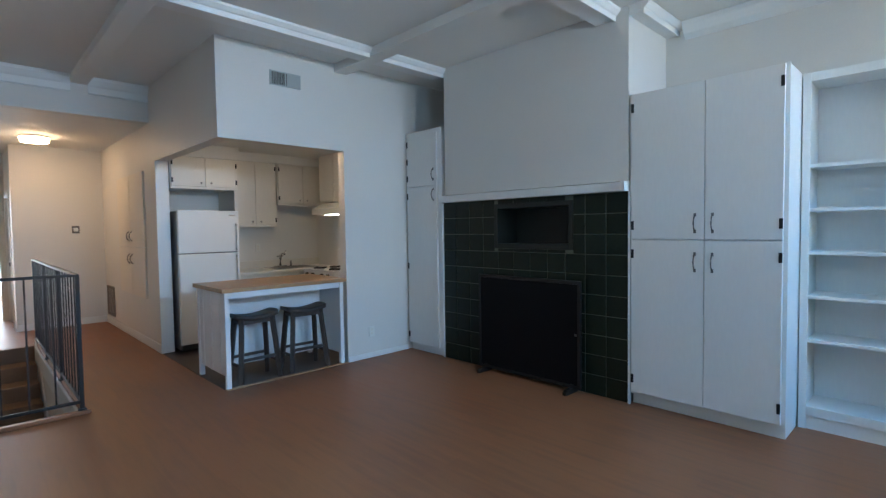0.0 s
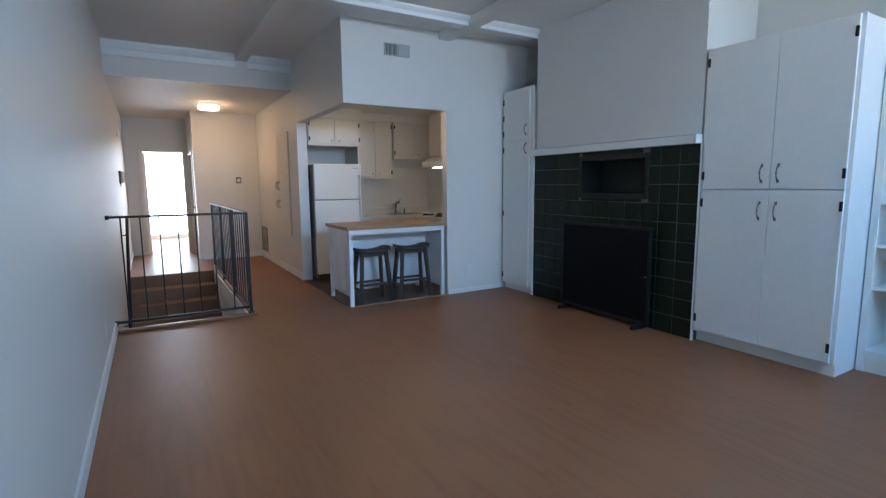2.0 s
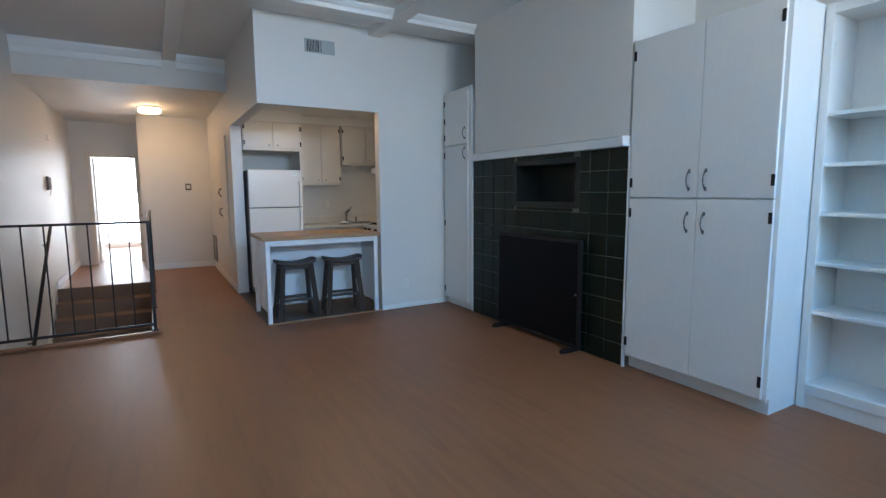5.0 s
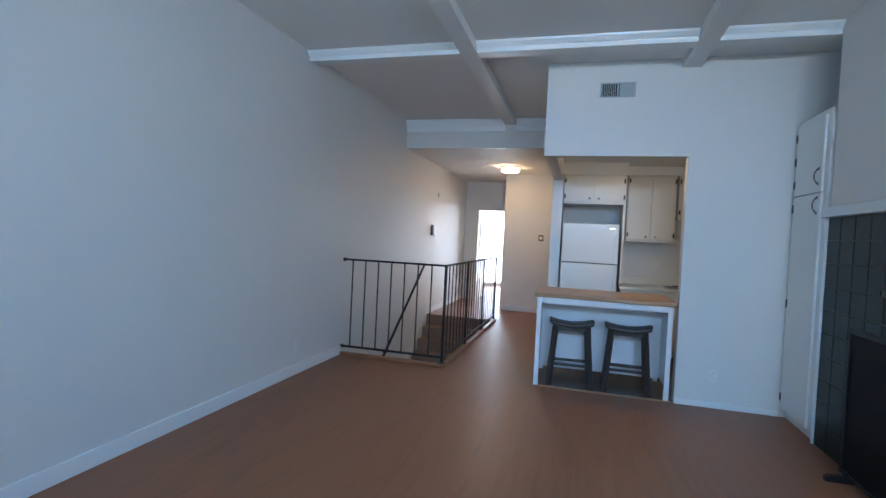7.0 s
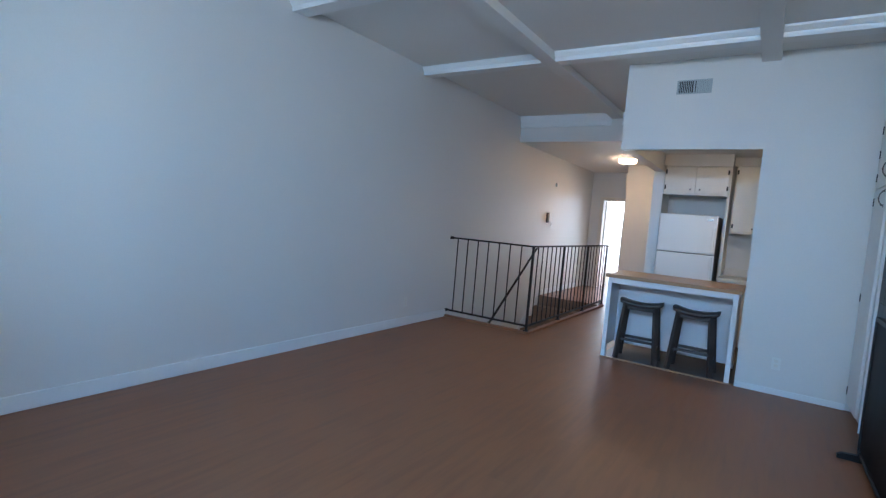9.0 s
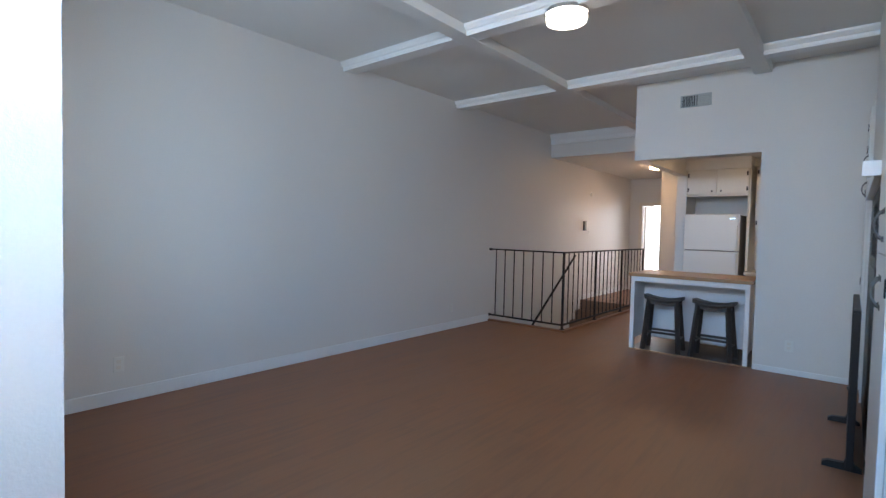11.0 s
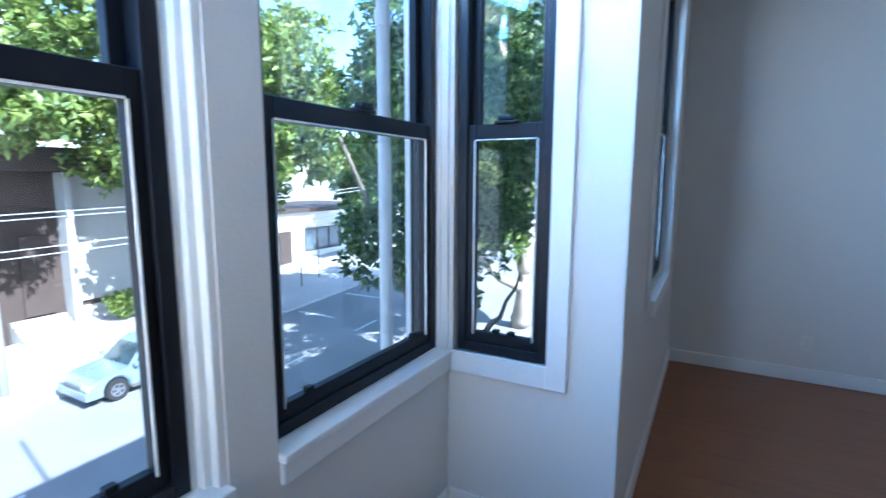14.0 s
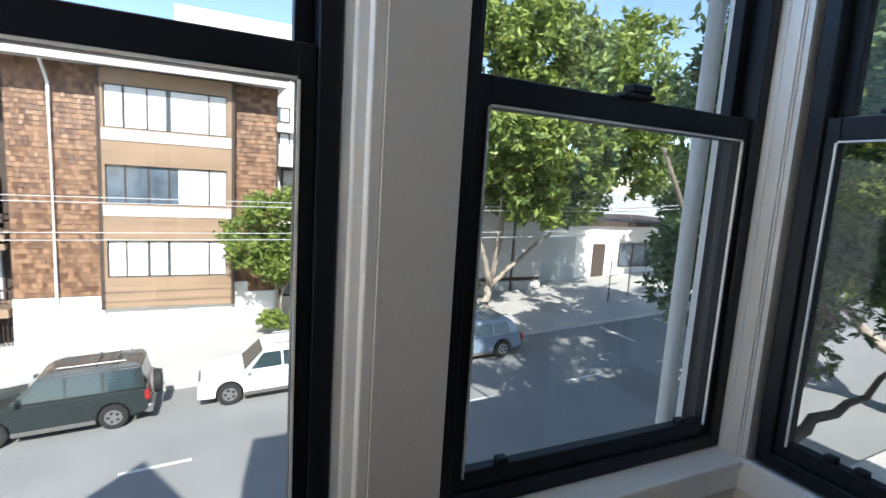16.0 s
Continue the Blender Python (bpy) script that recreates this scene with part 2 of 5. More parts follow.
M_SHINGLE = mat("cedar_shingle", (0.26, 0.135, 0.075), 0.85, vary=0.45, big=0.35, fine=9, bump=0.5, spec=0.15, stretch=(1, 1, 0.5))
M_SIDING = mat("weathered_siding", (0.30, 0.21, 0.14), 0.85, vary=0.3, big=0.8, fine=20, bump=0.4, spec=0.15, stretch=(0.3, 1, 3))
M_DWOOD = mat("dark_timber", (0.075, 0.055, 0.045), 0.8, vary=0.25, big=0.6, fine=20, spec=0.2)
M_OUTGLASS = mat("far_window_glass", (0.10, 0.13, 0.16), 0.08, vary=0.5, big=0.8, fine=3, bump=0.0, spec=0.8)
M_BLIND = mat("blinds", (0.72, 0.72, 0.70), 0.6, vary=0.1, big=0.4, fine=15)
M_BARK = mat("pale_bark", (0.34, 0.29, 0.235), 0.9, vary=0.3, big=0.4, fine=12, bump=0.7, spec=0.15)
# darker copy of the bark, with the near tree's shade put into its colour
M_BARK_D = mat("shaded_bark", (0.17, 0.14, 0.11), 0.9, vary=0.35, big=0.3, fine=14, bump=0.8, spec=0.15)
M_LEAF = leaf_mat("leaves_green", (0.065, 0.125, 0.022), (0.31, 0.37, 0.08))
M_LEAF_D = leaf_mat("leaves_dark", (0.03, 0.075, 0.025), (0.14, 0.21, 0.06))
M_TYRE = mat("tyre_rubber", (0.02, 0.02, 0.02), 0.8, vary=0.2, big=0.2, fine=60)
M_RIM = mat("alloy_rim", (0.45, 0.45, 0.46), 0.3, metal=0.9, vary=0.1, big=0.2, fine=60)
M_CARGLASS = mat("car_glass", (0.03, 0.05, 0.055), 0.06, vary=0.2, big=0.5, fine=4, bump=0.0, spec=0.9)
M_POLE = mat("galvanised_pole", (0.48, 0.49, 0.48), 0.5, vary=0.12, big=0.5, fine=30)
M_HEAD = mat("headlight_lens", (0.6, 0.62, 0.63), 0.1, vary=0.1, big=0.1, fine=20)
M_TAIL = mat("tail_lens", (0.35, 0.02, 0.02), 0.2, vary=0.1, big=0.1, fine=20)


def car_paint(name, color):
    return mat(name, color, 0.28, vary=0.05, big=0.8, fine=60, bump=0.0, coat=0.8)


# ---- mesh helpers ----
def box(x0, y0, z0, x1, y1, z1, bevel=0.0, bm=None):
    """A box between two corners, added to bm where one is given."""
    x0, x1, y0, y1, z0, z1 = min(x0, x1), max(x0, x1), min(y0, y1), max(y0, y1), min(z0, z1), max(z0, z1)
    b = bmesh.new()
    m = Matrix.Translation(((x0 + x1) / 2, (y0 + y1) / 2, (z0 + z1) / 2)) @ Matrix.Diagonal((x1 - x0, y1 - y0, z1 - z0, 1))
    bmesh.ops.create_cube(b, size=1, matrix=m)
    if bevel:
        bmesh.ops.bevel(b, geom=b.edges[:], offset=bevel, segments=2, affect="EDGES", profile=0.5)
    return b if bm is None else joined(bm, b)


def joined(bm, other):
    me = bpy.data.meshes.new("tmp")
    other.to_mesh(me)
    other.free()
    bm.from_mesh(me)
    bpy.data.meshes.remove(me)
    return bm


def boxes(*rows, bevel=0.0):
    bm = bmesh.new()
    for r in rows:
        box(*r, bevel=bevel, bm=bm)
    return bm


def rod(a, b, r, r2=None, seg=10, bm=None):
    """A round bar from a to b."""
    a, b = Vector(a), Vector(b)
    out = bmesh.new() if bm is None else bm
    bmesh.ops.create_cone(out, cap_ends=True, segments=seg, radius1=r, radius2=r if r2 is None else r2, depth=(b - a).length,
                          matrix=Matrix.Translation((a + b) / 2) @ (b - a).to_track_quat("Z", "Y").to_matrix().to_4x4())
    return out


def slab(a, b, w, d, bm=None):
    """A straight square bar from a to b, w by d across."""
    a, b = Vector(a), Vector(b)
    out = bmesh.new() if bm is None else bm
    bmesh.ops.create_cube(out, size=1, matrix=Matrix.Translation((a + b) / 2) @ (b - a).to_track_quat("Z", "Y").to_matrix().to_4x4() @ Matrix.Diagonal((w, d, (b - a).length, 1)))
    return out


def tube(points, r, seg=8):
    """A bent round bar through the points."""
    bm = bmesh.new()
    pts = [Vector(p) for p in points]
    rings = []
    for i, p in enumerate(pts):
        way = (pts[min(i + 1, len(pts) - 1)] - pts[max(i - 1, 0)]).to_track_quat("Z", "Y")
        rr = r[i] if isinstance(r, (list, tuple)) else r
        rings.append([bm.verts.new(p + way @ Vector((rr * math.cos(2 * math.pi * k / seg), rr * math.sin(2 * math.pi * k / seg), 0))) for k in range(seg)])
    for a, b in zip(rings, rings[1:]):
        for k in range(seg):
            bm.faces.new((a[k], a[(k + 1) % seg], b[(k + 1) % seg], b[k]))
    bm.faces.new(rings[0][::-1])
    bm.faces.new(rings[-1])
    return bm


def prism(profile, x0, x1, axis="x"):
    """A closed outline of (u, v) pairs drawn out along an axis: x: (y, z); y: (x, z)."""
    bm = bmesh.new()
    put = (lambda u, v, w: (w, u, v)) if axis == "x" else (lambda u, v, w: (u, w, v))
    a = [bm.verts.new(put(u, v, x0)) for u, v in profile]
    b = [bm.verts.new(put(u, v, x1)) for u, v in profile]
    bm.faces.new(a[::-1])
    bm.faces.new(b)
    n = len(profile)
    for k in range(n):
        bm.faces.new((a[k], a[(k + 1) % n], b[(k + 1) % n], b[k]))
    bmesh.ops.recalc_face_normals(bm, faces=bm.faces[:])
    return bm


def base_of(ob):
    v = Vector((0, 0, 0))
    while ob is not None:
        v += ob.location
        ob = ob.parent
    return v


def part(name, bm, material, parent=None, label="", smooth=False):
    """One mesh object; under a thing or a part where a parent is given."""
    me = bpy.data.meshes.new(name)
    if parent is not None:
        bmesh.ops.translate(bm, verts=bm.verts[:], vec=-base_of(parent))
    bm.to_mesh(me)
    bm.free()
    me.materials.append(material)
    if smooth:
        me.polygons.foreach_set("use_smooth", [True] * len(me.polygons))
    ob = new(name, me)
    if parent is not None:
        ob.parent = parent
    if label:
        tagged(ob, label)
    return ob


def thing(name, at, label, category, group="", kind=""):
    """An empty at the base of a thing, to carry its parts."""
    ob = new(name)
    ob.empty_display_size = 0.1
    ob.location = at
    return tagged(ob, label, category, group, kind)


def fixed(name, bm, material, label, category="", smooth=False):
    return tagged(part(name, bm, material, smooth=smooth), label, category or name.split("_")[0], kind="structure")


def pierced(axis, a0, a1, z0, z1, t0, t1, holes):
    """A wall along an axis from a0 to a1, t0 to t1 thick, with openings (a, b, low, high)."""
    bm = bmesh.new()
    cuts = sorted({a0, a1, *[min(max(h, a0), a1) for o in holes for h in o[:2]]})
    for p, q in zip(cuts, cuts[1:]):
        mid = (p + q) / 2
        spans, low = [], z0
        for o in sorted((o for o in holes if o[0] < mid < o[1]), key=lambda o: o[2]):
            if o[2] > low:
                spans.append((low, o[2]))
            low = o[3]
        if low < z1:
            spans.append((low, z1))
        for lo, hi in spans:
            if axis == "x":
                box(p, t0, lo, q, t1, hi, bm=bm)
            else:
                box(t0, p, lo, t1, q, hi, bm=bm)
    bmesh.ops.remove_doubles(bm, verts=bm.verts[:], dist=1e-5)
    return bm


# ---- large structure ----
CEIL, HALL_CEIL = 3.24, 2.81
W2A, W2B = 3.885, 4.90
fixed("floor", boxes((0, 0.06, -0.2, 5.26, 6.37, 0), (2.5, -0.71, -0.2, 5.26, 0.06, 0), (1.255, 6.37, -0.2, 2.3, 9.8, 0), (0, 9.8, -0.2, 2.3, 12.77, 0), (2.3, 6.37, -0.2, 5.0, 8.9, -0.012), (2.3, 8.9, -0.2, 2.6, 12.77, 0), (-0.6, 12.77, -0.2, 2.6, 16.2, 0)), M_FLOOR, "warm brown wood laminate floor with a soft sheen", "floor")
fixed("kitchen_floor", box(2.305, 6.09, -0.011, 4.78, 8.66, 0.004), M_KFLOOR, "dark brown vinyl kitchen floor", "floor")
fixed("threshold_trim", box(2.305, 6.045, 0.0, 3.625, 6.088, 0.011, 0.003), M_BUTCHER, "thin pale wooden threshold strip at the kitchen", "trim")

fixed("wall_left", pierced("y", 0.04, 12.65, -2.9, CEIL, -0.14, 0, []), M_WALL, "long off-white painted plaster wall", "wall")
fixed("wall_window", pierced("x", -0.14, 2.51, -0.2, CEIL, 0.04, 0.24, [(0.93, 1.93, 0.90, 2.75)]), M_WALL, "off-white wall beside the bay with a narrow window", "wall")
fixed("wall_bay_side", pierced("y", -0.73, 0.24, -0.2, CEIL, 2.51, 2.65, [(-0.49, -0.045, 0.77, 2.76)]), M_WALL, "off-white bay side wall round a narrow window", "wall")
fixed("wall_bay_front", pierced("x", 2.65, 5.26, -0.2, CEIL, -0.73, -0.51, [(2.665, 3.66, 0.77, 2.76), (W2A - 0.065, W2B + 0.03, 0.77, 2.76)]), M_WALL, "off-white bay front wall with two tall windows", "wall")
fixed("wall_right", pierced("y", -0.73, 6.18, -0.2, CEIL, 5.26, 5.42, [(-0.49, -0.045, 0.77, 2.76)]), M_WALL, "off-white plaster wall behind the built-ins", "wall")
fixed("wall_partition", boxes((3.63, 6.06, 0, 5.26, 6.18, CEIL), (2.3, 6.06, 2.325, 3.63, 6.18, CEIL)), M_WALL, "off-white partition with a wide opening to the kitchen", "wall")
fixed("wall_kitchen_hall", boxes((2.3, 6.18, 2.325, 2.42, 8.06, CEIL), (2.3, 8.06, 0, 2.42, 8.30, CEIL), (2.3, 8.30, 0, 2.42, 11.2, HALL_CEIL)), M_WALL, "off-white wall between kitchen and hall", "wall")
fixed("wall_kitchen_back", box(2.42, 8.66, 0, 4.78, 8.81, 2.565), M_WALL, "off-white kitchen back wall", "wall")
fixed("wall_kitchen_right", box(4.78, 6.18, 0, 4.93, 8.81, 2.565), M_WALL, "off-white kitchen side wall", "wall")
fixed("ceiling_kitchen", boxes((2.42, 6.18, 2.565, 4.93, 8.81, 2.70), (2.42, 7.99, 2.401, 3.27, 8.66, 2.565), (3.27, 8.29, 2.445, 4.78, 8.66, 2.565)), M_CEIL, "low cream kitchen ceiling with a soffit", "ceiling")
fixed("wall_hall_header", box(0, 8.30, HALL_CEIL, 2.3, 8.44, CEIL), M_WALL, "off-white dropped header above the hall", "wall")
fixed("wall_hall_end", box(1.15, 11.2, 0, 2.42, 11.35, HALL_CEIL), M_WALL, "cream hall wall with a thermostat", "wall")
fixed("wall_hall_right", pierced("y", 11.35, 12.65, 0, HALL_CEIL, 1.15, 1.29, [(11.6, 12.4, 0, 2.06)]), M_WALL, "cream hall side wall with a door", "wall")
fixed("wall_hall_door", pierced("x", 0, 1.15, 0, HALL_CEIL, 12.65, 12.77, [(0.32, 1.05, 0, 2.13)]), M_WALL, "cream end wall of the hall with a doorway", "wall")
fixed("ceiling_hall", box(0, 8.44, HALL_CEIL, 2.6, 12.77, HALL_CEIL + 0.15), M_CEIL, "cream hall ceiling", "ceiling")
fixed("ceiling", boxes((-0.14, -0.73, CEIL, 5.42, 8.44, CEIL + 0.15)), M_CEIL, "off-white plaster ceiling between shallow beams", "ceiling")
# bright room past the hall
fixed("wall_far_room", boxes((-0.6, 12.65, 0, -0.14, 12.77, 2.6), (1.15, 12.65, 0, 2.6, 12.77, 2.6), (-0.75, 12.65, 0, -0.6, 16.2, 2.6), (2.6, 12.65, 0, 2.75, 16.2, 2.6)), M_WALL, "pale walls of the sunny far room", "wall")
fixed("wall_far_end", pierced("x", -0.75, 2.75, 0, 2.6, 16.2, 16.35, [(-0.5, 2.4, 0.12, 2.45)]), M_WALL, "pale far wall almost filled by a window", "wall")
fixed("ceiling_far_room", box(-0.75, 12.77, 2.6, 2.75, 16.35, 2.75), M_CEIL, "white ceiling of the far room", "ceiling")
fixed("backdrop_daylight", box(-0.9, 16.5, -0.2, 2.9, 16.52, 2.8), M_DAY, "overexposed daylight outside the far window", "backdrop")

# beams of the coffered ceiling, with crown moulding and a thin lower lip
BEAM = 3.155


def cross_beam(name, y, x0, x1, z0, depth, label):
    ob = fixed(name, box(x0, y, z0, x1, y + depth, CEIL - 0.002), M_TRIM, label, "beam")
    part("crown_moulding", prism([(y - 0.002, CEIL - 0.004), (y - 0.06, CEIL - 0.004), (y - 0.056, CEIL - 0.022), (y - 0.032, CEIL - 0.05), (y - 0.020, CEIL - 0.056), (y - 0.016, CEIL - 0.078), (y - 0.002, CEIL - 0.082)], x0, x1), M_TRIM, ob)
    part("lip", box(x0, y - 0.018, z0 - 0.014, x1, y - 0.001, z0 + 0.012, 0.003), M_TRIM, ob)
    return ob


for y in (3.395, 5.425):
    for x0, x1 in ((0, 1.54), (1.70, 3.53), (3.69, 4.519)):
        cross_beam("ceiling_beam", y, x0, x1, BEAM, 0.16, "white painted cross beam with crown moulding")
cross_beam("ceiling_beam", 3.165, 4.52, 5.26, BEAM, 0.10, "white painted cross beam stub beside the chimney")
for x, y1 in ((1.54, 8.30), (3.53, 6.06)):
    fixed("long_beam", box(x, -0.5, BEAM - 0.004, x + 0.16, y1, CEIL - 0.002, 0.004), M_CEIL, "off-white painted long ceiling beam", "beam")
header = bpy.data.objects["wall_hall_header"]
part("crown_moulding", prism([(8.298, 3.235), (8.23, 3.235), (8.234, 3.20), (8.26, 3.15), (8.275, 3.13), (8.28, 3.06), (8.298, 3.05)], 0.001, 1.539), M_TRIM, header)
part("crown_moulding", prism([(8.298, 3.235), (8.23, 3.235), (8.234, 3.20), (8.26, 3.15), (8.275, 3.13), (8.28, 3.06), (8.298, 3.05)], 1.701, 2.299), M_TRIM, header)
fixed("cornice_right", prism([(5.258, 3.235), (5.16, 3.235), (5.17, 3.20), (5.21, 3.14), (5.258, 3.10)], -0.5, 3.10, "y"), M_TRIM, "white cornice above the bookcase wall", "cornice")

# baseboards
BB = 0.108


def baseboard(*rows):
    for r in rows:
        fixed("baseboard", box(*r, 0.005), M_TRIM, "white painted wooden baseboard", "baseboard")


baseboard((0.0005, 0.242, 0, 0.018, 6.34, BB), (0.0005, 9.9, 0, 0.014, 12.64, BB), (0.016, 0.2405, 0, 2.648, 0.254, BB), (2.6505, -0.495, 0, 2.664, 0.254, BB), (2.666, -0.5095, 0, 5.25, -0.496, BB),
          (3.635, 6.046, 0, 4.49, 6.0595, 0.06), (2.286, 8.07, 0, 2.2995, 11.19, BB), (1.16, 11.186, 0, 2.28, 11.1995, BB))

# stairwell
fixed("wall_stairwell", boxes((1.255, 6.37, -2.9, 1.38, 9.8, -0.201), (-0.14, 6.25, -2.9, 1.38, 6.37, -0.201), (0, 6.25, -2.9, 1.38, 9.8, -2.8)), M_WALL, "off-white plaster inside the stairwell", "wall")
stairs = thing("staircase", (0.6, 8.085, -2.6), "brown carpeted stairs going down the stairwell", "stairs", kind="structure")
for i in range(12):
    y1 = 9.8 - 0.26 * i
    part("step", box(0.02, y1 - 0.285, -2.8, 1.235, y1, -0.185 * (i + 1), 0.012), M_CARPET, stairs)
part("nosing", box(0, 9.7714, -0.19, 1.255, 9.815, 0.006, 0.006), M_CARPET, stairs, "carpeted top nosing")
fixed("stair_trim", boxes((1.2552, 6.37, 0, 1.32, 9.8, 0.03), (0, 6.31, 0, 1.32, 6.3695, 0.03), bevel=0.006), M_FLOOR, "brown wooden curb round the stairwell", "trim")
for x in (0.001, 1.2395):
    fixed("stair_skirt", prism([(9.8, 0.10), (9.75, -0.30), (6.5, -2.62), (6.5, -2.22)], x, x + 0.014), M_TRIM, "white sloping skirt board along the stairs", "trim")
fixed("stairwell_trim", boxes((1.2325, 6.371, -0.2, 1.2545, 9.7905, -0.002), (0, 6.3705, -0.2, 1.23, 6.391, -0.002)), M_TRIM, "white painted fascia inside the stairwell edge", "trim")

# iron railing round the stairwell
RAIL, RX, RY = 1.145, 1.265, 6.355
railing = thing("stair_railing", (0.6, 6.39, 0.03), "black wrought-iron railing round the stairwell", "railing")
part("top_rail", boxes((0.0, RY - 0.018, RAIL - 0.022, RX + 0.01, RY + 0.017, RAIL), (RX - 0.02, RY + 0.017, RAIL - 0.022, RX + 0.017, 9.82, RAIL), bevel=0.004), M_IRON, railing)
part("bottom_rail", boxes((0.0, RY - 0.011, 0.085, RX + 0.005, RY + 0.011, 0.11), (RX - 0.015, RY + 0.017, 0.085, RX + 0.01, 9.82, 0.11), bevel=0.003), M_IRON, railing)
for z in (RAIL - 0.01, 0.098):
    part("wall_bracket", box(0.0, RY - 0.028, z - 0.022, 0.03, RY + 0.027, z + 0.018, 0.006), M_IRON, railing)
for i in range(7):
    x = 0.12 + i * 0.163
    part("baluster", box(x - 0.006, RY - 0.007, 0.098, x + 0.006, RY + 0.007, RAIL - 0.012), M_IRON, railing)
for k in range(4):
    y = RY + k * 1.15
    part("post", box(RX - 0.015, y - 0.014, 0.004, RX + 0.015, y + 0.014, RAIL - 0.004, 0.003), M_IRON, railing)
    part("post_foot", box(RX - 0.03, y - 0.025, 0.03, RX + 0.027, y + 0.025, 0.045, 0.003), M_IRON, railing)
for i in range(1, 21):
    y = RY + i * 1.15 / 7
    if i % 7:
        part("baluster", box(RX - 0.006, y - 0.006, 0.098, RX + 0.006, y + 0.006, RAIL - 0.012), M_IRON, railing)
handrail = thing("handrail", (0.07, 8.0, 0.3), "dark sloping handrail on the stairwell wall", "handrail")
part("rail", tube([(0.07, 9.35, 0.96), (0.07, 9.3, 0.93), (0.07, 6.5, -1.06)], 0.02), M_IRON, handrail, smooth=True)
for y in (9.1, 7.7, 6.75):
    z = 0.93 - (9.3 - y) * 0.711
    part("bracket", tube([(0.0, y, z - 0.06), (0.04, y, z - 0.06), (0.07, y, z - 0.015)], 0.008), M_IRON, handrail)

# ---- windows: black double-hung sashes ----
def window(name, w, z0, z1, m, label, split=1.745, latch=True):
    """A double-hung window, w wide, its sill line along local x, the outside at local +y."""
    ob = thing(name, (0, 0, 0), label, "window", kind="structure")
    f = 0.042
    part("window_frame", boxes((0, 0.0, z0, f, 0.11, z1), (w - f, 0.0, z0, w, 0.11, z1), (f, 0.0, z0, w - f, 0.11, z0 + f), (f, 0.0, z1 - f, w - f, 0.11, z1), bevel=0.004), M_BLACKFRAME, ob)
    s = 0.036
    a, b = f, w - f
    lower = part("lower_sash", boxes((a, 0.012, z0 + f, a + s, 0.045, split + 0.03), (b - s, 0.012, z0 + f, b, 0.045, split + 0.03), (a + s, 0.012, z0 + f, b - s, 0.045, z0 + f + s + 0.012), (a + s, 0.012, split - 0.03, b - s, 0.045, split + 0.03), bevel=0.004), M_BLACKFRAME, ob)
    upper = part("upper_sash", boxes((a, 0.055, split - 0.03, a + s, 0.09, z1 - f), (b - s, 0.055, split - 0.03, b, 0.09, z1 - f), (a + s, 0.055, split - 0.03, b - s, 0.09, split + 0.015), (a + s, 0.055, z1 - f - s, b - s, 0.09, z1 - f), bevel=0.004), M_BLACKFRAME, ob)
    g1 = part("pane", box(a + s - 0.004, 0.026, z0 + f + s, b - s + 0.004, 0.031, split - 0.026), M_GLASS, lower)
    g2 = part("pane", box(a + s - 0.004, 0.070, split + 0.01, b - s + 0.004, 0.075, z1 - f - s + 0.004), M_GLASS, upper)
    g1.visible_shadow = g2.visible_shadow = False
    part("glazing_bead", boxes((a + s, 0.006, split - 0.036, b - s, 0.013, split - 0.031), (a + s - 0.006, 0.006, z0 + f + s, a + s - 0.001, 0.013, split - 0.036), (b - s + 0.001, 0.006, z0 + f + s, b - s + 0.006, 0.013, split - 0.036)), M_PLASTIC, lower, "thin pale glazing bead")
    mid = w / 2
    part("latch", boxes((mid - 0.05, -0.004, split + 0.029, mid + 0.05, 0.042, split + 0.042), (mid - 0.032, -0.008, split + 0.042, mid + 0.032, 0.03, split + 0.062), bevel=0.005), M_BLACKFRAME, lower)
    for x in (a + s + 0.09, b - s - 0.11):
        part("tilt_latch", box(x, 0.004, z0 + f + s + 0.012, x + 0.03, 0.03, z0 + f + s + 0.032, 0.004), M_BLACKFRAME, lower)
    ob.matrix_basis = m
    return ob


Z0, Z1 = 0.785, 2.74
# local x runs towards -x, the outside towards -y
window("window_1", 0.975, Z0, Z1, pose(3.645, -0.565, 0, 0, 0, 180), "black double-hung bay window facing the street")
window("window_2", W2B - W2A, Z0, Z1, pose(W2B, -0.565, 0, 0, 0, 180), "wide black double-hung bay window facing the street")
window("window_3", 0.425, Z0, Z1, pose(2.635, -0.475, 0, 0, 0, 90), "narrow black double-hung window in the bay side")
window("window_4", 0.95, 0.94, 2.70, pose(1.905, 0.205, 0, 0, 0, 180), "black double-hung window beside the bay", 1.86)
window("window_5", 0.425, Z0, Z1, pose(5.275, -0.05, 0, 0, 0, -90), "narrow black double-hung window in the other bay side")
# stepped white jambs, sills and casings
fixed("window_jamb", boxes((2.6505, -0.574, 0.77, 2.669, -0.545, 2.76), (2.6505, -0.545, 0.77, 2.663, -0.526, 2.76), (2.6505, -0.526, 0.715, 2.657, -0.505, 2.78), bevel=0.002), M_TRIM, "white stepped corner moulding between the bay windows", "trim")
fixed("window_jamb", boxes((W2A - 0.065, -0.61, 0.77, W2A - 0.001, -0.57, 2.76), (W2A - 0.065, -0.57, 0.77, W2A - 0.019, -0.545, 2.76), (W2A - 0.065, -0.545, 0.77, W2A - 0.04, -0.515, 2.76), bevel=0.004), M_TRIM, "white stepped window jamb", "trim")
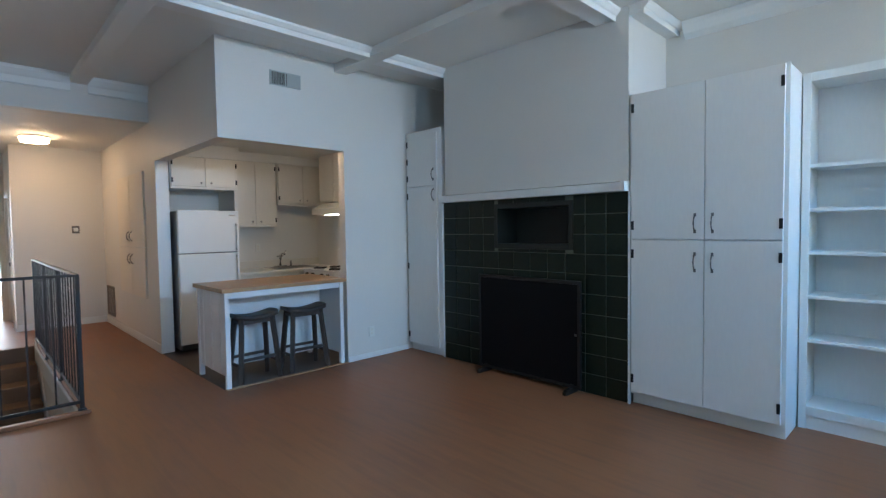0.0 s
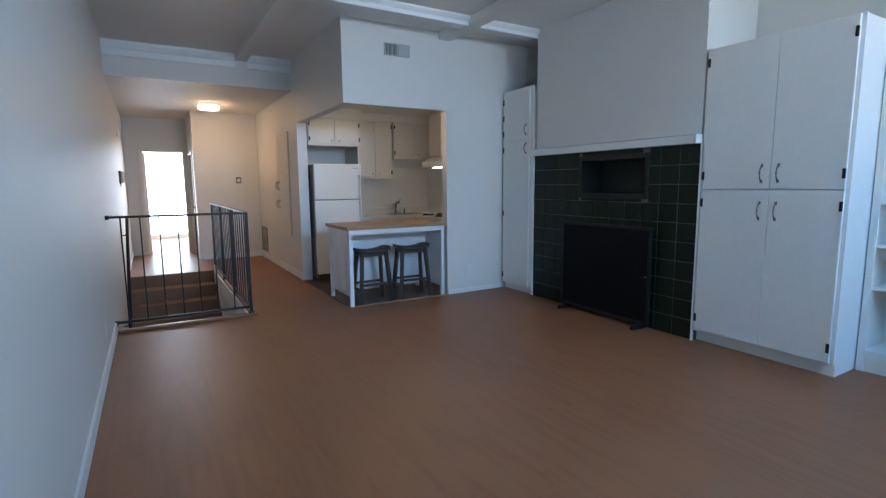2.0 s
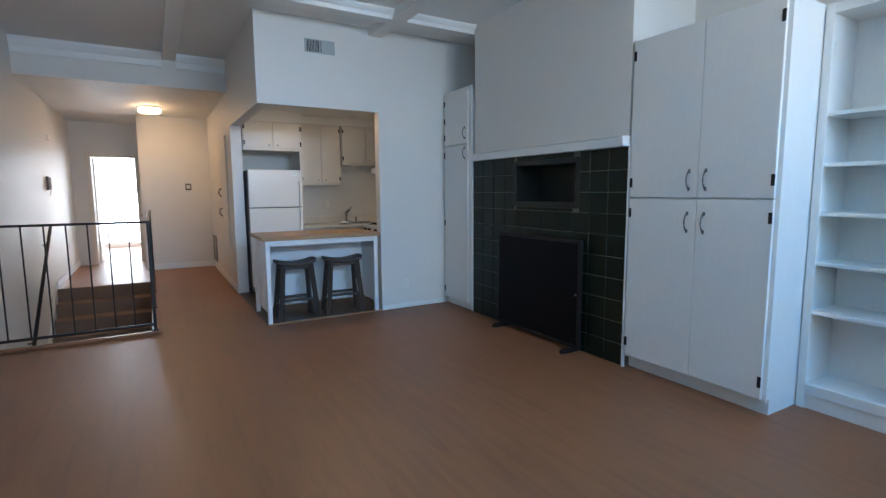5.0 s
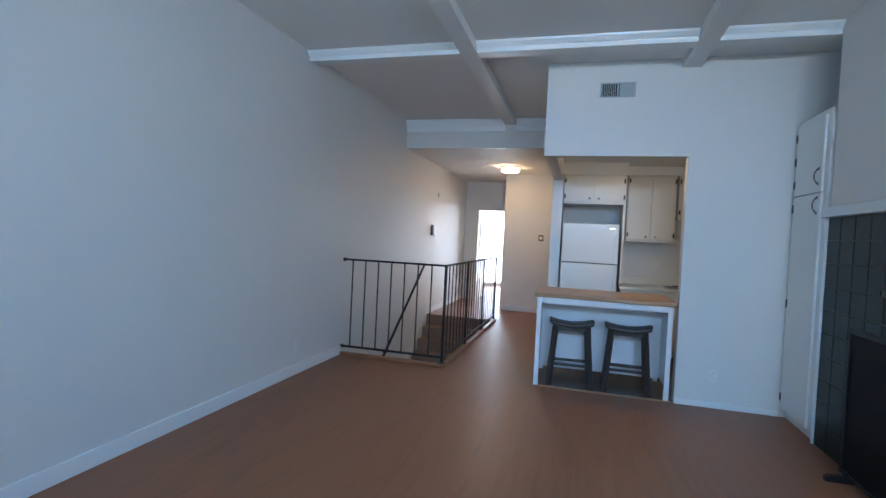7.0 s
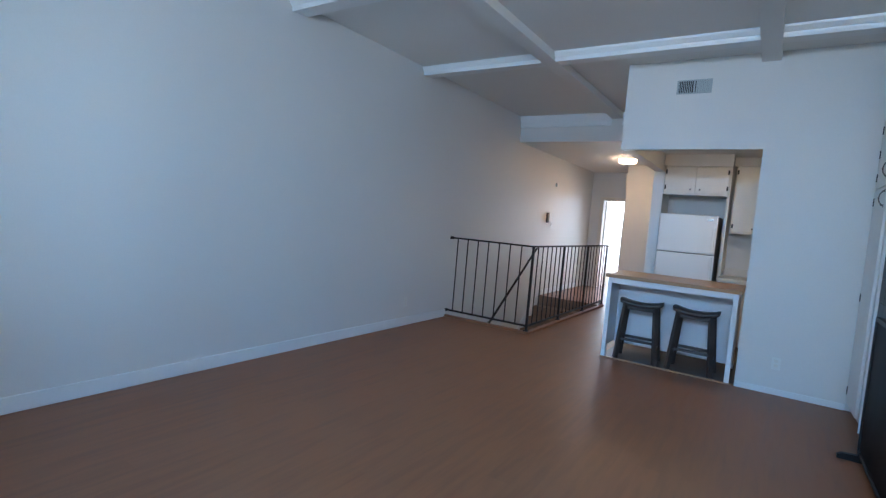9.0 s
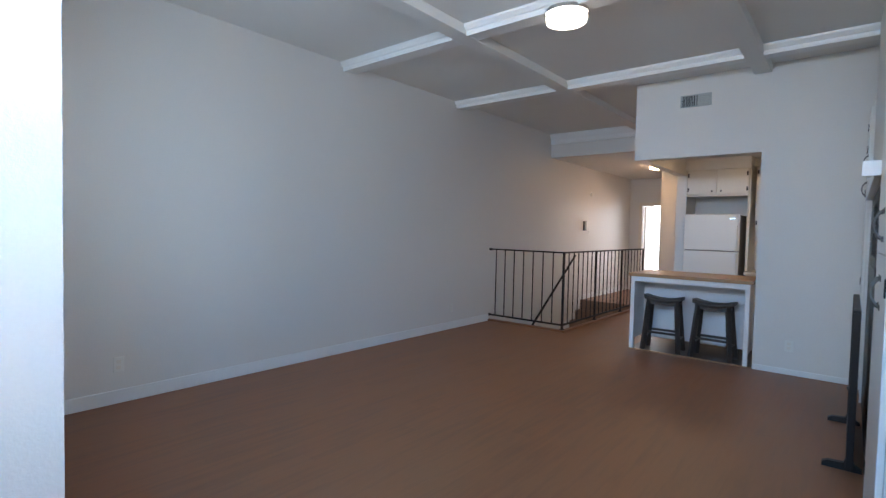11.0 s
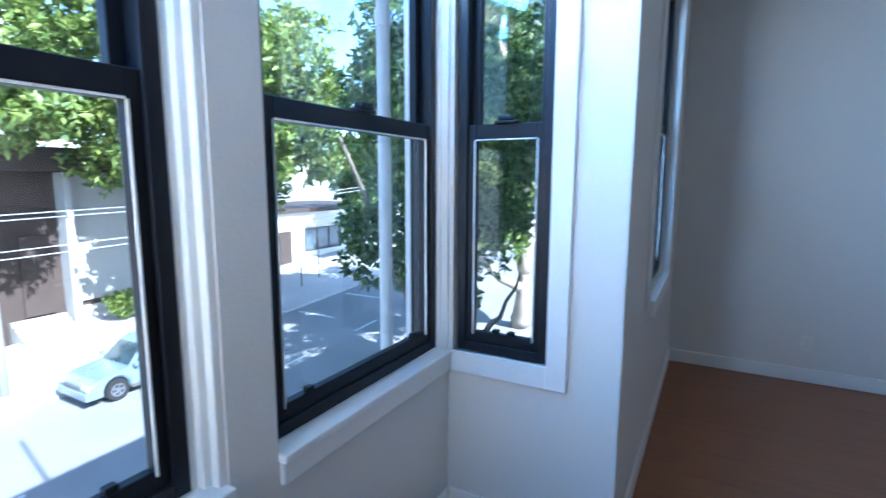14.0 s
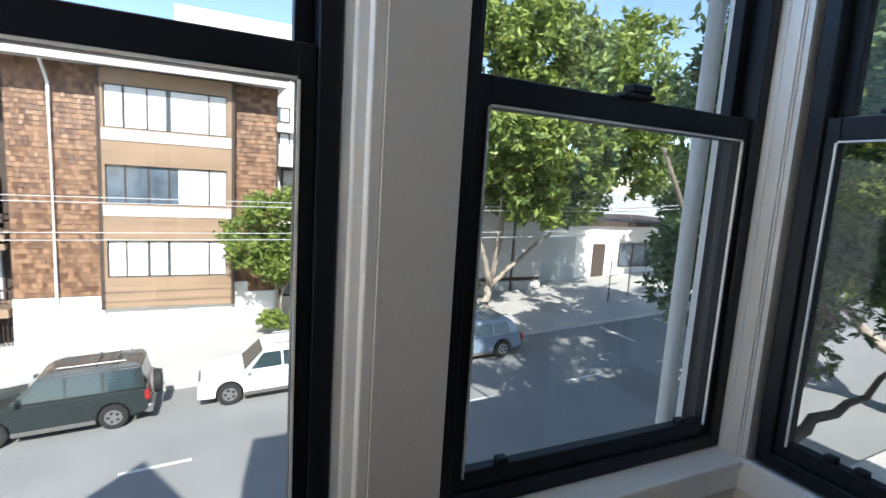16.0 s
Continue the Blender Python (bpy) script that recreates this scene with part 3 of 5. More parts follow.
fixed("window_jamb", boxes((W2B + 0.002, -0.61, 0.77, W2B + 0.03, -0.57, 2.76), (3.646, -0.61, 0.77, 3.66, -0.57, 2.76), bevel=0.002), M_TRIM, "white window jamb", "trim")
for x0, x1 in ((2.66, 3.66), (W2A - 0.065, W2B + 0.03)):
    fixed("window_sill", boxes((x0, -0.58, 0.755, x1, -0.482, 0.783), (x0, -0.5095, 0.69, x1, -0.490, 0.755), bevel=0.005), M_TRIM, "white painted sill and apron below the bay window", "sill")
    fixed("window_head", box(x0, -0.58, 2.735, x1, -0.50, 2.80, 0.005), M_TRIM, "white head casing of the bay window", "trim")
for xa, xb in ((2.6505, 2.672), (5.238, 5.2595)):
    fixed("window_casing", boxes((xa, -0.05, 0.69, xb, 0.036, 2.83), (xa, -0.50, 0.69, xb, -0.05, 0.786), (xa, -0.50, 2.74, xb, -0.05, 2.83), bevel=0.003), M_TRIM, "flat white casing round the narrow bay window", "trim")
fixed("window_casing", boxes((0.86, 0.2405, 0.85, 0.955, 0.272, 2.83), (1.905, 0.2405, 0.85, 1.99, 0.258, 2.83), (0.955, 0.2405, 0.85, 1.905, 0.28, 0.94), (0.955, 0.2405, 2.70, 1.905, 0.262, 2.83), bevel=0.004), M_TRIM, "white casing round the window beside the bay", "trim")


# ---- built-ins along the right wall ----
def pull(parent, x, y, z0, z1, face=-1):
    """A bowed pewter handle on a front that looks towards -x."""
    zm = (z0 + z1) / 2
    h = part("handle", tube([(x, y, z0), (x - 0.012, y, z0 + 0.004), (x - 0.028, y, z0 + 0.03), (x - 0.033, y, zm), (x - 0.028, y, z1 - 0.03), (x - 0.012, y, z1 - 0.004), (x, y, z1)], [0.007, 0.006, 0.0045, 0.006, 0.0045, 0.006, 0.007]), M_PEWTER, parent, "pewter bow handle", smooth=True)
    for z in (z0 - 0.001, z1 + 0.001):
        part("rosette", box(x - 0.004, y - 0.009, z - 0.013, x, y + 0.009, z + 0.013, 0.002), M_PEWTER, parent)
    return h


def hinge(parent, x, y, z):
    part("hinge", box(x - 0.006, y - 0.011, z - 0.035, x, y + 0.011, z + 0.035, 0.002), M_HINGE, parent, "black surface hinge")


big = thing("built_in_cabinet", (4.91, 2.6781, 0), "tall white built-in cabinet with four plain doors", "cabinet")
part("body", boxes((4.55, 2.185, 0.11, 5.255, 3.2603, 2.5252)), M_CAB, big)
part("plinth", box(4.59, 2.189, 0, 5.25, 3.2557, 0.1089), M_CAB, big)
part("face_frame", boxes((4.535, 2.18, 0.0935, 4.5495, 2.2049, 2.53), (4.535, 3.237, 0.0935, 4.5495, 3.2631, 2.53), (4.535, 2.2049, 0.0935, 4.5495, 3.237, 0.11)), M_CAB, big)
for y0, y1, hy in ((2.205, 2.688,  2.635), (2.692, 3.243,  2.755)):
    for z0, z1, h0, h1 in ((0.115, 1.356, 1.135, 1.255), (1.364, 2.52, 1.425, 1.545)):
        d = part("door", box(4.512, y0, z0, 4.5345, y1, z1, 0.003), M_CAB, big)
        pull(d, 4.512, hy, h0, h1)
        for z in (z0 + 0.11, z1 - 0.11):
            hinge(d, 4.512, 2.216 if y0 < 2.5 else 3.231, z)

tall = thing("narrow_cabinet", (4.86, 5.7416, 0), "narrow tall white built-in cabinet beside the fireplace", "cabinet")
part("body", box(4.522, 5.4526, 0.0875, 5.255, 6.0474, 2.5691), M_CAB, tall)
part("plinth", box(4.55, 5.4609, 0, 5.25, 6.0432, 0.0864), M_CAB, tall)
part("face_frame", boxes((4.51, 5.4442, 0.0772, 4.5215, 5.5028, 2.61), (4.51, 6.0265, 0.0772, 4.5215, 6.0474, 2.61), (4.51, 5.5028, 2.5691, 4.5215, 6.0265, 2.61)), M_CAB, tall)
for z0, z1, h0, h1 in ((0.095, 1.955, 1.80, 1.92), (1.965, 2.57, 2.03, 2.15)):
    d = part("door", box(4.488, 5.505, z0, 4.5095, 6.025, z1, 0.003), M_CAB, tall)
    pull(d, 4.488, 5.56, h0, h1)
    for z in (z0 + 0.1, (z0 + z1) / 2 if z0 < 1 else z0 + 0.3, z1 - 0.1):
        hinge(d, 4.488, 6.013, z)

case = thing("bookcase", (5.06, 1.5967, 0), "white built-in bookcase with empty open shelves", "bookcase")
part("side_panel", box(4.92, 2.14, 0, 5.25, 2.175, 2.52, 0.002), M_CAB, case)
part("side_panel", box(4.92, 0.98, 0, 5.25, 1.0143, 2.52, 0.002), M_CAB, case)
part("divider", box(4.92, 1.3666, 0.1027, 5.235, 1.396, 2.4652, 0.002), M_CAB, case)
part("back_panel", box(5.236, 1.0152, 0.1027, 5.25, 2.139, 2.52), M_CAB, case)
part("face_frame", boxes((4.905, 2.1301, 0, 4.9195, 2.178, 2.52), (4.905, 0.975, 0, 4.9195, 1.024, 2.52), (4.905, 1.3568, 0.1643, 4.9195, 1.4058, 2.4606), (4.905, 1.024, 2.4606, 4.9195, 2.1301, 2.52), (4.905, 1.024, 0.0976, 4.9195, 2.1301, 0.1643), bevel=0.002), M_CAB, case)
part("plinth", box(4.921, 1.0152, 0, 5.235, 2.139, 0.0976), M_CAB, case)
for y0, y1 in ((1.0162, 1.3655), (1.397, 2.1395)):
    for z in (0.152, 0.634, 0.948, 1.262, 1.566, 1.874):
        part("shelf", box(4.922, y0, z - 0.012, 5.235, y1, z + 0.012, 0.002), M_CAB, case)
part("top", box(4.922, 1.0157, 2.4652, 5.235, 2.1395, 2.4834), M_CAB, case)

# fireplace
fixed("chimney_breast", boxes((4.52, 3.27, 1.84, 5.26, 5.40, CEIL - 0.003)), M_WALL, "plain off-white plaster chimney breast", "wall")
fixed("fireplace_backing", pierced("y", 3.27, 5.44, 0, 1.755, 4.535, 4.66, [(3.79, 4.69, 1.27, 1.70)]), M_GROUT, "grey grout bed behind the green tiles", "wall")
fixed("fireplace_core", boxes((4.84, 3.27, 0, 5.26, 5.44, 1.833), (4.66, 3.27, 0, 4.84, 3.8279, 1.755), (4.66, 4.6521, 0, 4.84, 5.44, 1.755), (4.66, 3.8279, 0, 4.84, 4.6521, 1.3082), (4.66, 3.8279, 1.6638, 4.84, 4.6521, 1.755)), M_RECESS, "dark masonry core with a shallow niche", "wall")
fixed("niche_lining", boxes((4.523, 3.785, 1.2615, 4.66, 3.8298, 1.7094), (4.523, 4.6502, 1.2615, 4.66, 4.6977, 1.7094), (4.523, 3.8298, 1.2615, 4.66, 4.6502, 1.3103), (4.523, 3.8298, 1.6618, 4.66, 4.6502, 1.7094), bevel=0.003), M_RECESS, "dark trim lining the niche above the fireplace", "trim")
mantel = thing("mantel_shelf", (4.56, 4.2258, 1.755), "white painted wooden mantel strip above the tiles", "mantel")
part("board", box(4.485, 3.3003, 1.7569, 4.52, 5.4651, 1.8311, 0.004), M_TRIM, mantel)
part("end_block", box(4.435, 3.265, 1.755, 4.5195, 3.2998, 1.8349, 0.003), M_TRIM, mantel)
part("lintel", box(4.5205, 3.2711, 1.7559, 4.68, 5.4385, 1.8335), M_TRIM, mantel)

fixed("fireplace_trim", boxes((4.512, 3.252, 0, 4.536, 3.2685, 1.754), (4.512, 5.4415, 0, 4.536, 5.4485, 1.754)), M_TRIM, "thin white strip beside the fireplace tiles", "trim")

# fire screen leaning free on feet
screen = thing("fire_screen", (4.44, 4.2472, 0), "matt black flat fire screen on two feet", "fire screen")
part("panel", box(4.445, 3.681, 0.0561, 4.465, 4.824, 0.9741, 0.003), M_SCREEN, screen)
part("frame", boxes((4.435, 3.665, 0.0408, 4.472, 3.6917, 0.9945), (4.435, 4.8133, 0.0408, 4.472, 4.84, 0.9945), (4.435, 3.6917, 0.9639, 4.472, 4.8133, 0.9945), (4.435, 3.6917, 0.0408, 4.472, 4.8133, 0.0663), bevel=0.004), M_IRON, screen)
for y in (3.75, 4.75):
    part("foot", prism([(4.32, 0.0), (4.515, 0.0), (4.515, 0.02), (4.48, 0.042), (4.47, 0.075), (4.435, 0.075), (4.425, 0.045), (4.345, 0.04), (4.32, 0.025)], y - 0.018, y + 0.018, "y"), M_IRON, screen)
part("knob", box(4.422, 3.6917, 0.51, 4.435, 3.7131, 0.5304, 0.004), M_PEWTER, screen)


# ---- kitchen ----
fridge = thing("refrigerator", (2.82, 8.21, 0), "white top-freezer refrigerator with dark grey sides", "refrigerator")
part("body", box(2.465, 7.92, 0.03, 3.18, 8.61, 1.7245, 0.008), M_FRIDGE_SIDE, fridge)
for z0, z1, h0, h1 in ((0.10, 1.20, 0.72, 1.17), (1.21, 1.732, 1.23, 1.57)):
    d = part("door", box(2.46, 7.85, z0, 3.185, 7.919, z1, 0.012), M_FRIDGE, fridge)
    part("handle", boxes((3.135, 7.805, h0, 3.165, 7.822, h1), (3.135, 7.822, h0, 3.165, 7.85, h0 + 0.03), (3.135, 7.822, h1 - 0.03, 3.165, 7.85, h1), bevel=0.005), M_FRIDGE, d)
part("badge", box(3.06, 7.846, 1.6641, 3.13, 7.8495, 1.6806), M_STEEL, fridge)
part("kick_grille", box(2.48, 7.89, 0.03, 3.17, 7.915, 0.095), M_GREYP, fridge)
for x in (2.53, 3.11):
    part("foot", box(x, 8.01, 0.004, x + 0.05, 8.06, 0.03), M_GREYP, fridge)


def knob_on(parent, x, y, z):
    bm = rod((x, y, z), (x, y - 0.014, z), 0.006)
    bmesh.ops.create_uvsphere(bm, u_segments=12, v_segments=8, radius=0.014, matrix=Matrix.Translation((x, y - 0.022, z)))
    part("knob", bm, M_STEEL, parent, "small chrome knob", smooth=True)


def wall_cabinet(x0, x1, y0, z0, z1, label, dark=False):
    c = thing("wall_cabinet", ((x0 + x1) / 2, (y0 + 8.66) / 2, z0), label, "cabinet", "kitchen wall cabinets")
    part("body", box(x0, y0 + 0.02, z0, x1, 8.66, z1), M_KCAB, c)
    part("bottom_rail", box(x0, y0 + 0.004, z0 - 0.012, x1, y0 + 0.03, z0 + 0.012, 0.002), M_KCAB, c)
    mid = (x0 + x1) / 2
    for a, b, kx, hx in ((x0 + 0.012, mid - 0.002, mid - 0.06, x0 + 0.02), (mid + 0.002, x1 - 0.012, mid + 0.06, x1 - 0.02)):
        d = part("door", box(a, y0, z0 + 0.02, b, y0 + 0.0195, z1 - 0.012, 0.003), M_KCAB, c)
        knob_on(d, kx, y0, z0 + 0.065)
        for z in (z0 + 0.09, z1 - 0.08):
            part("hinge", box(hx - 0.01, y0 - 0.005, z - 0.03, hx + 0.01, y0, z + 0.03, 0.002), M_HINGE, d)
    return c


wall_cabinet(2.44, 3.25, 8.01, 2.016, 2.401, "cream two-door wall cabinet above the refrigerator")
wall_cabinet(3.30, 3.93, 8.31, 1.535, 2.445, "tall cream two-door kitchen wall cabinet")
wall_cabinet(3.95, 4.75, 8.31, 1.855, 2.445, "short cream two-door wall cabinet above the sink")
surround = thing("fridge_panel", (3.25, 8.26, 0.9), "cream side panel between refrigerator and counter", "panel")
part("panel", box(3.23, 8.09, 0.93, 3.265, 8.66, 2.4002, 0.002), M_KCAB, surround)

base = thing("base_cabinet", (3.73, 8.31, 0), "cream kitchen base cabinet with drawers", "cabinet")
part("body", box(3.25, 8.05, 0.1, 4.13, 8.66, 0.875), M_KCAB, base)
part("plinth", box(3.25, 8.11, 0.004, 4.13, 8.66, 0.1), M_KCAB, base)
for x0, x1 in ((3.265, 3.685), (3.695, 4.115)):
    part("drawer", box(x0, 8.03, 0.715, x1, 8.0495, 0.855, 0.003), M_KCAB, base)
    d = part("door", box(x0, 8.03, 0.13, x1, 8.0495, 0.70, 0.003), M_KCAB, base)
    knob_on(d, x1 - 0.05 if x0 < 3.5 else x0 + 0.05, 8.03, 0.64)
counter = thing("worktop", (3.93, 8.31, 0.88), "cream laminate worktop with a low backsplash", "worktop")
part("slab", box(3.23, 8.01, 0.876, 4.778, 8.658, 0.916, 0.006), M_COUNTER, counter)
part("backsplash", box(3.27, 8.635, 0.9165, 4.778, 8.659, 1.0269, 0.004), M_COUNTER, counter)
sink = thing("sink", (4.13, 8.31, 0.9), "stainless steel drop-in kitchen sink", "sink")
part("rim", boxes((3.83, 8.11, 0.9165, 4.48, 8.14, 0.926), (3.83, 8.53, 0.9165, 4.48, 8.6, 0.926), (3.83, 8.14, 0.9165, 3.86, 8.53, 0.926), (4.45, 8.14, 0.9165, 4.48, 8.53, 0.926), bevel=0.003), M_STEEL, sink)
part("bowl", box(3.861, 8.141, 0.917, 4.449, 8.529, 0.9195), M_GREYP, sink, "dark basin of the sink")
tap = thing("faucet", (4.08, 8.56, 0.926), "chrome kitchen faucet with a lever", "faucet")
part("base_plate", box(3.98, 8.535, 0.926, 4.18, 8.585, 0.94, 0.006), M_STEEL, tap)
part("spout", tube([(4.08, 8.56, 0.935), (4.08, 8.56, 1.0489), (4.08, 8.51, 1.1148), (4.08, 8.41, 1.1148), (4.08, 8.66, 1.0708)], [0.022, 0.02, 0.015, 0.013, 0.012]), M_STEEL, tap, smooth=True)
part("lever", tube([(4.08, 8.56, 1.0489), (4.12, 8.54, 1.1038), (4.15, 8.51, 1.1697)], [0.012, 0.009, 0.011]), M_STEEL, tap, smooth=True)
part("sprayer", rod((4.25, 8.56, 0.926), (4.25, 8.56, 1.0049), 0.014, 0.011), M_GREYP, tap)

stove = thing("stove", (4.45, 7.51, 0), "white kitchen stove with a black cooktop", "stove")
part("body", box(4.15, 7.17, 0.03, 4.775, 7.97, 0.9, 0.006), M_FRIDGE, stove)
part("cooktop", box(4.14, 7.17, 0.901, 4.775, 7.97, 0.918, 0.004), M_FRIDGE, stove)
part("backguard", box(4.71, 7.18, 0.919, 4.775, 7.96, 1.1807, 0.008), M_FRIDGE, stove)
part("oven_door", box(4.12, 7.19, 0.22, 4.149, 7.95, 0.8, 0.004), M_FRIDGE, stove)
for cx, cy in ((4.30, 7.36), (4.30, 7.77), (4.56, 7.36), (4.56, 7.77)):
    part("burner", boxes((cx - 0.10, cy - 0.008, 0.92, cx + 0.10, cy + 0.008, 0.94), (cx - 0.008, cy - 0.10, 0.92, cx + 0.008, cy + 0.10, 0.94), (cx - 0.05, cy - 0.05, 0.9185, cx + 0.05, cy + 0.05, 0.93)), M_IRON, stove)
for y in (7.29, 7.45, 7.69, 7.85):
    part("knob", rod((4.15, y, 0.85), (4.115, y, 0.85), 0.022), M_IRON, stove)
hood = thing("range_hood", (4.53, 7.56, 1.6641), "white range hood above the stove", "range hood")
part("canopy", prism([(4.29, 1.69), (4.775, 1.69), (4.775, 1.86), (4.45, 1.86), (4.29, 1.775)], 7.19, 7.95, "y"), M_FRIDGE, hood)
part("lens", box(4.35, 7.41, 1.6773, 4.45, 7.71, 1.6855), M_LAMP, hood, "lit lens under the hood")
hood_cab = thing("hood_cabinet", (4.6, 7.56, 1.8728), "cream wall cabinet above the range hood", "cabinet")
part("body", box(4.45, 7.19, 1.8673, 4.778, 7.97, 2.5595), M_KCAB, hood_cab)
for y0, y1 in ((7.20, 7.575), (7.585, 7.96)):
    part("door", box(4.43, y0, 1.885, 4.4495, y1, 2.54, 0.003), M_KCAB, hood_cab)


def plate(name, at, w, h, normal, label, slots=True):
    """A wall plate with two sockets or a switch."""
    ob = thing(name, at, label, name.replace("_", " "))
    x, y, z = at
    if normal == "x":
        part("cover", box(x, y - w / 2, z - h / 2, x + 0.007, y + w / 2, z + h / 2, 0.003), M_PLASTIC, ob)
        if slots:
            for dz in (-0.022, 0.022):
                part("socket", box(x + 0.0072, y - 0.016, z + dz - 0.014, x + 0.0095, y + 0.016, z + dz + 0.014, 0.001), M_KCAB, ob)
        else:
            part("toggle", box(x + 0.0072, y - 0.005, z - 0.012, x + 0.018, y + 0.005, z + 0.012, 0.002), M_PLASTIC, ob)
    else:
        part("cover", box(x - w / 2, y - 0.007, z - h / 2, x + w / 2, y, z + h / 2, 0.003), M_PLASTIC, ob)
        for dz in (-0.022, 0.022):
            part("socket", box(x - 0.016, y - 0.0095, z + dz - 0.014, x + 0.016, y - 0.0072, z + dz + 0.014, 0.001), M_KCAB, ob)
    return ob


plate("wall_outlet", (0.0, 5.39, 0.30), 0.075, 0.12, "x", "white duplex wall outlet above the baseboard")
plate("wall_outlet", (0.0, 1.20, 0.305), 0.075, 0.12, "x", "white duplex wall outlet above the baseboard")
plate("wall_outlet", (3.95, 6.06, 0.30), 0.075, 0.12, "y", "white duplex wall outlet on the partition")
plate("wall_outlet", (3.78, 8.66, 1.22), 0.075, 0.12, "y", "white duplex wall outlet above the worktop")
plate("light_switch", (0.0, 10.12, 1.45), 0.075, 0.12, "x", "white wall switch in the hall", slots=False)

phone = thing("door_intercom", (0, 9.88, 1.57), "grey and white intercom handset on the hall wall", "intercom")
part("backplate", box(0, 9.82, 1.47, 0.03, 9.94, 1.67, 0.006), M_GREYP, phone)
part("handset", box(0.031, 9.84, 1.48, 0.065, 9.895, 1.66, 0.012), M_PLASTIC, phone)
chime = thing("door_chime", (0, 10.2, 2.27), "small white box high on the hall wall", "chime")
part("cover", box(0, 10.16, 2.22, 0.035, 10.26, 2.3, 0.006), M_PLASTIC, chime)
thermo = thing("thermostat", (1.92, 11.2, 1.53), "small square grey thermostat on a pale plate", "thermostat")
part("plate", box(1.87, 11.19, 1.47, 1.97, 11.2, 1.59, 0.004), M_GREYP, thermo)
part("dial", box(1.89, 11.172, 1.5, 1.95, 11.1895, 1.56, 0.006), M_PLASTIC, thermo)

vent = thing("air_vent", (2.965, 6.06, 2.96), "grey two-part louvred air vent in the wall", "vent")
part("backing", box(2.82, 6.056, 2.9, 3.115, 6.0595, 3.02), M_DARK, vent)
part("frame", boxes((2.805, 6.045, 2.89, 2.82, 6.0595, 3.03), (3.115, 6.045, 2.89, 3.13, 6.0595, 3.03), (2.82, 6.045, 3.02, 3.115, 6.0595, 3.03), (2.82, 6.045, 2.89, 3.115, 6.0595, 2.9), (2.96, 6.045, 2.9, 2.975, 6.0555, 3.02), bevel=0.002), M_VENT, vent)
for i in range(18):
    x = 2.827 + i * 0.0165
    if abs(x - 2.967) > 0.012:
        part("slat", slab((x, 6.050, 2.901), (x, 6.050, 3.019), 0.006 if x < 2.965 else 0.0155, 0.002), M_VENT, vent)


# ---- island and stools ----
island = thing("kitchen_island", (2.94, 6.415, 0), "white kitchen island with a butcher-block top", "island")
part("top", box(2.285, 6.04, 0.905, 3.615, 6.835, 0.945, 0.004), M_BUTCHER, island, "brown butcher-block top")
for x in (2.315, 3.54):
    for y in (6.06, 6.765):
        part("leg", box(x, y, 0.004 if y > 6.5 else 0.0, x + 0.045, y + 0.045, 0.9045, 0.003), M_ISLAND, island)
for y in (6.067, 6.775):
    part("apron", box(2.3605, y, 0.845, 3.5395, y + 0.023, 0.9045), M_ISLAND, island)
for x in (2.325, 3.555):
    part("side_panel", boxes((x, 6.1055, 0.12, x + 0.014, 6.7645, 0.9045)), M_ISLAND, island)
    for y in (6.22, 6.44,  6.66):
        part("batten", box(x - 0.006 if x < 3 else x + 0.0145, y - 0.012, 0.125, x - 0.0005 if x < 3 else x + 0.02, y + 0.012, 0.90), M_ISLAND, island)
part("back_panel", box(2.3395, 6.515, 0.1, 3.5545, 6.53, 0.9045), M_ISLAND, island)
part("bottom_shelf", box(2.3395, 6.5305, 0.12, 3.5545, 6.77, 0.14), M_ISLAND, island)


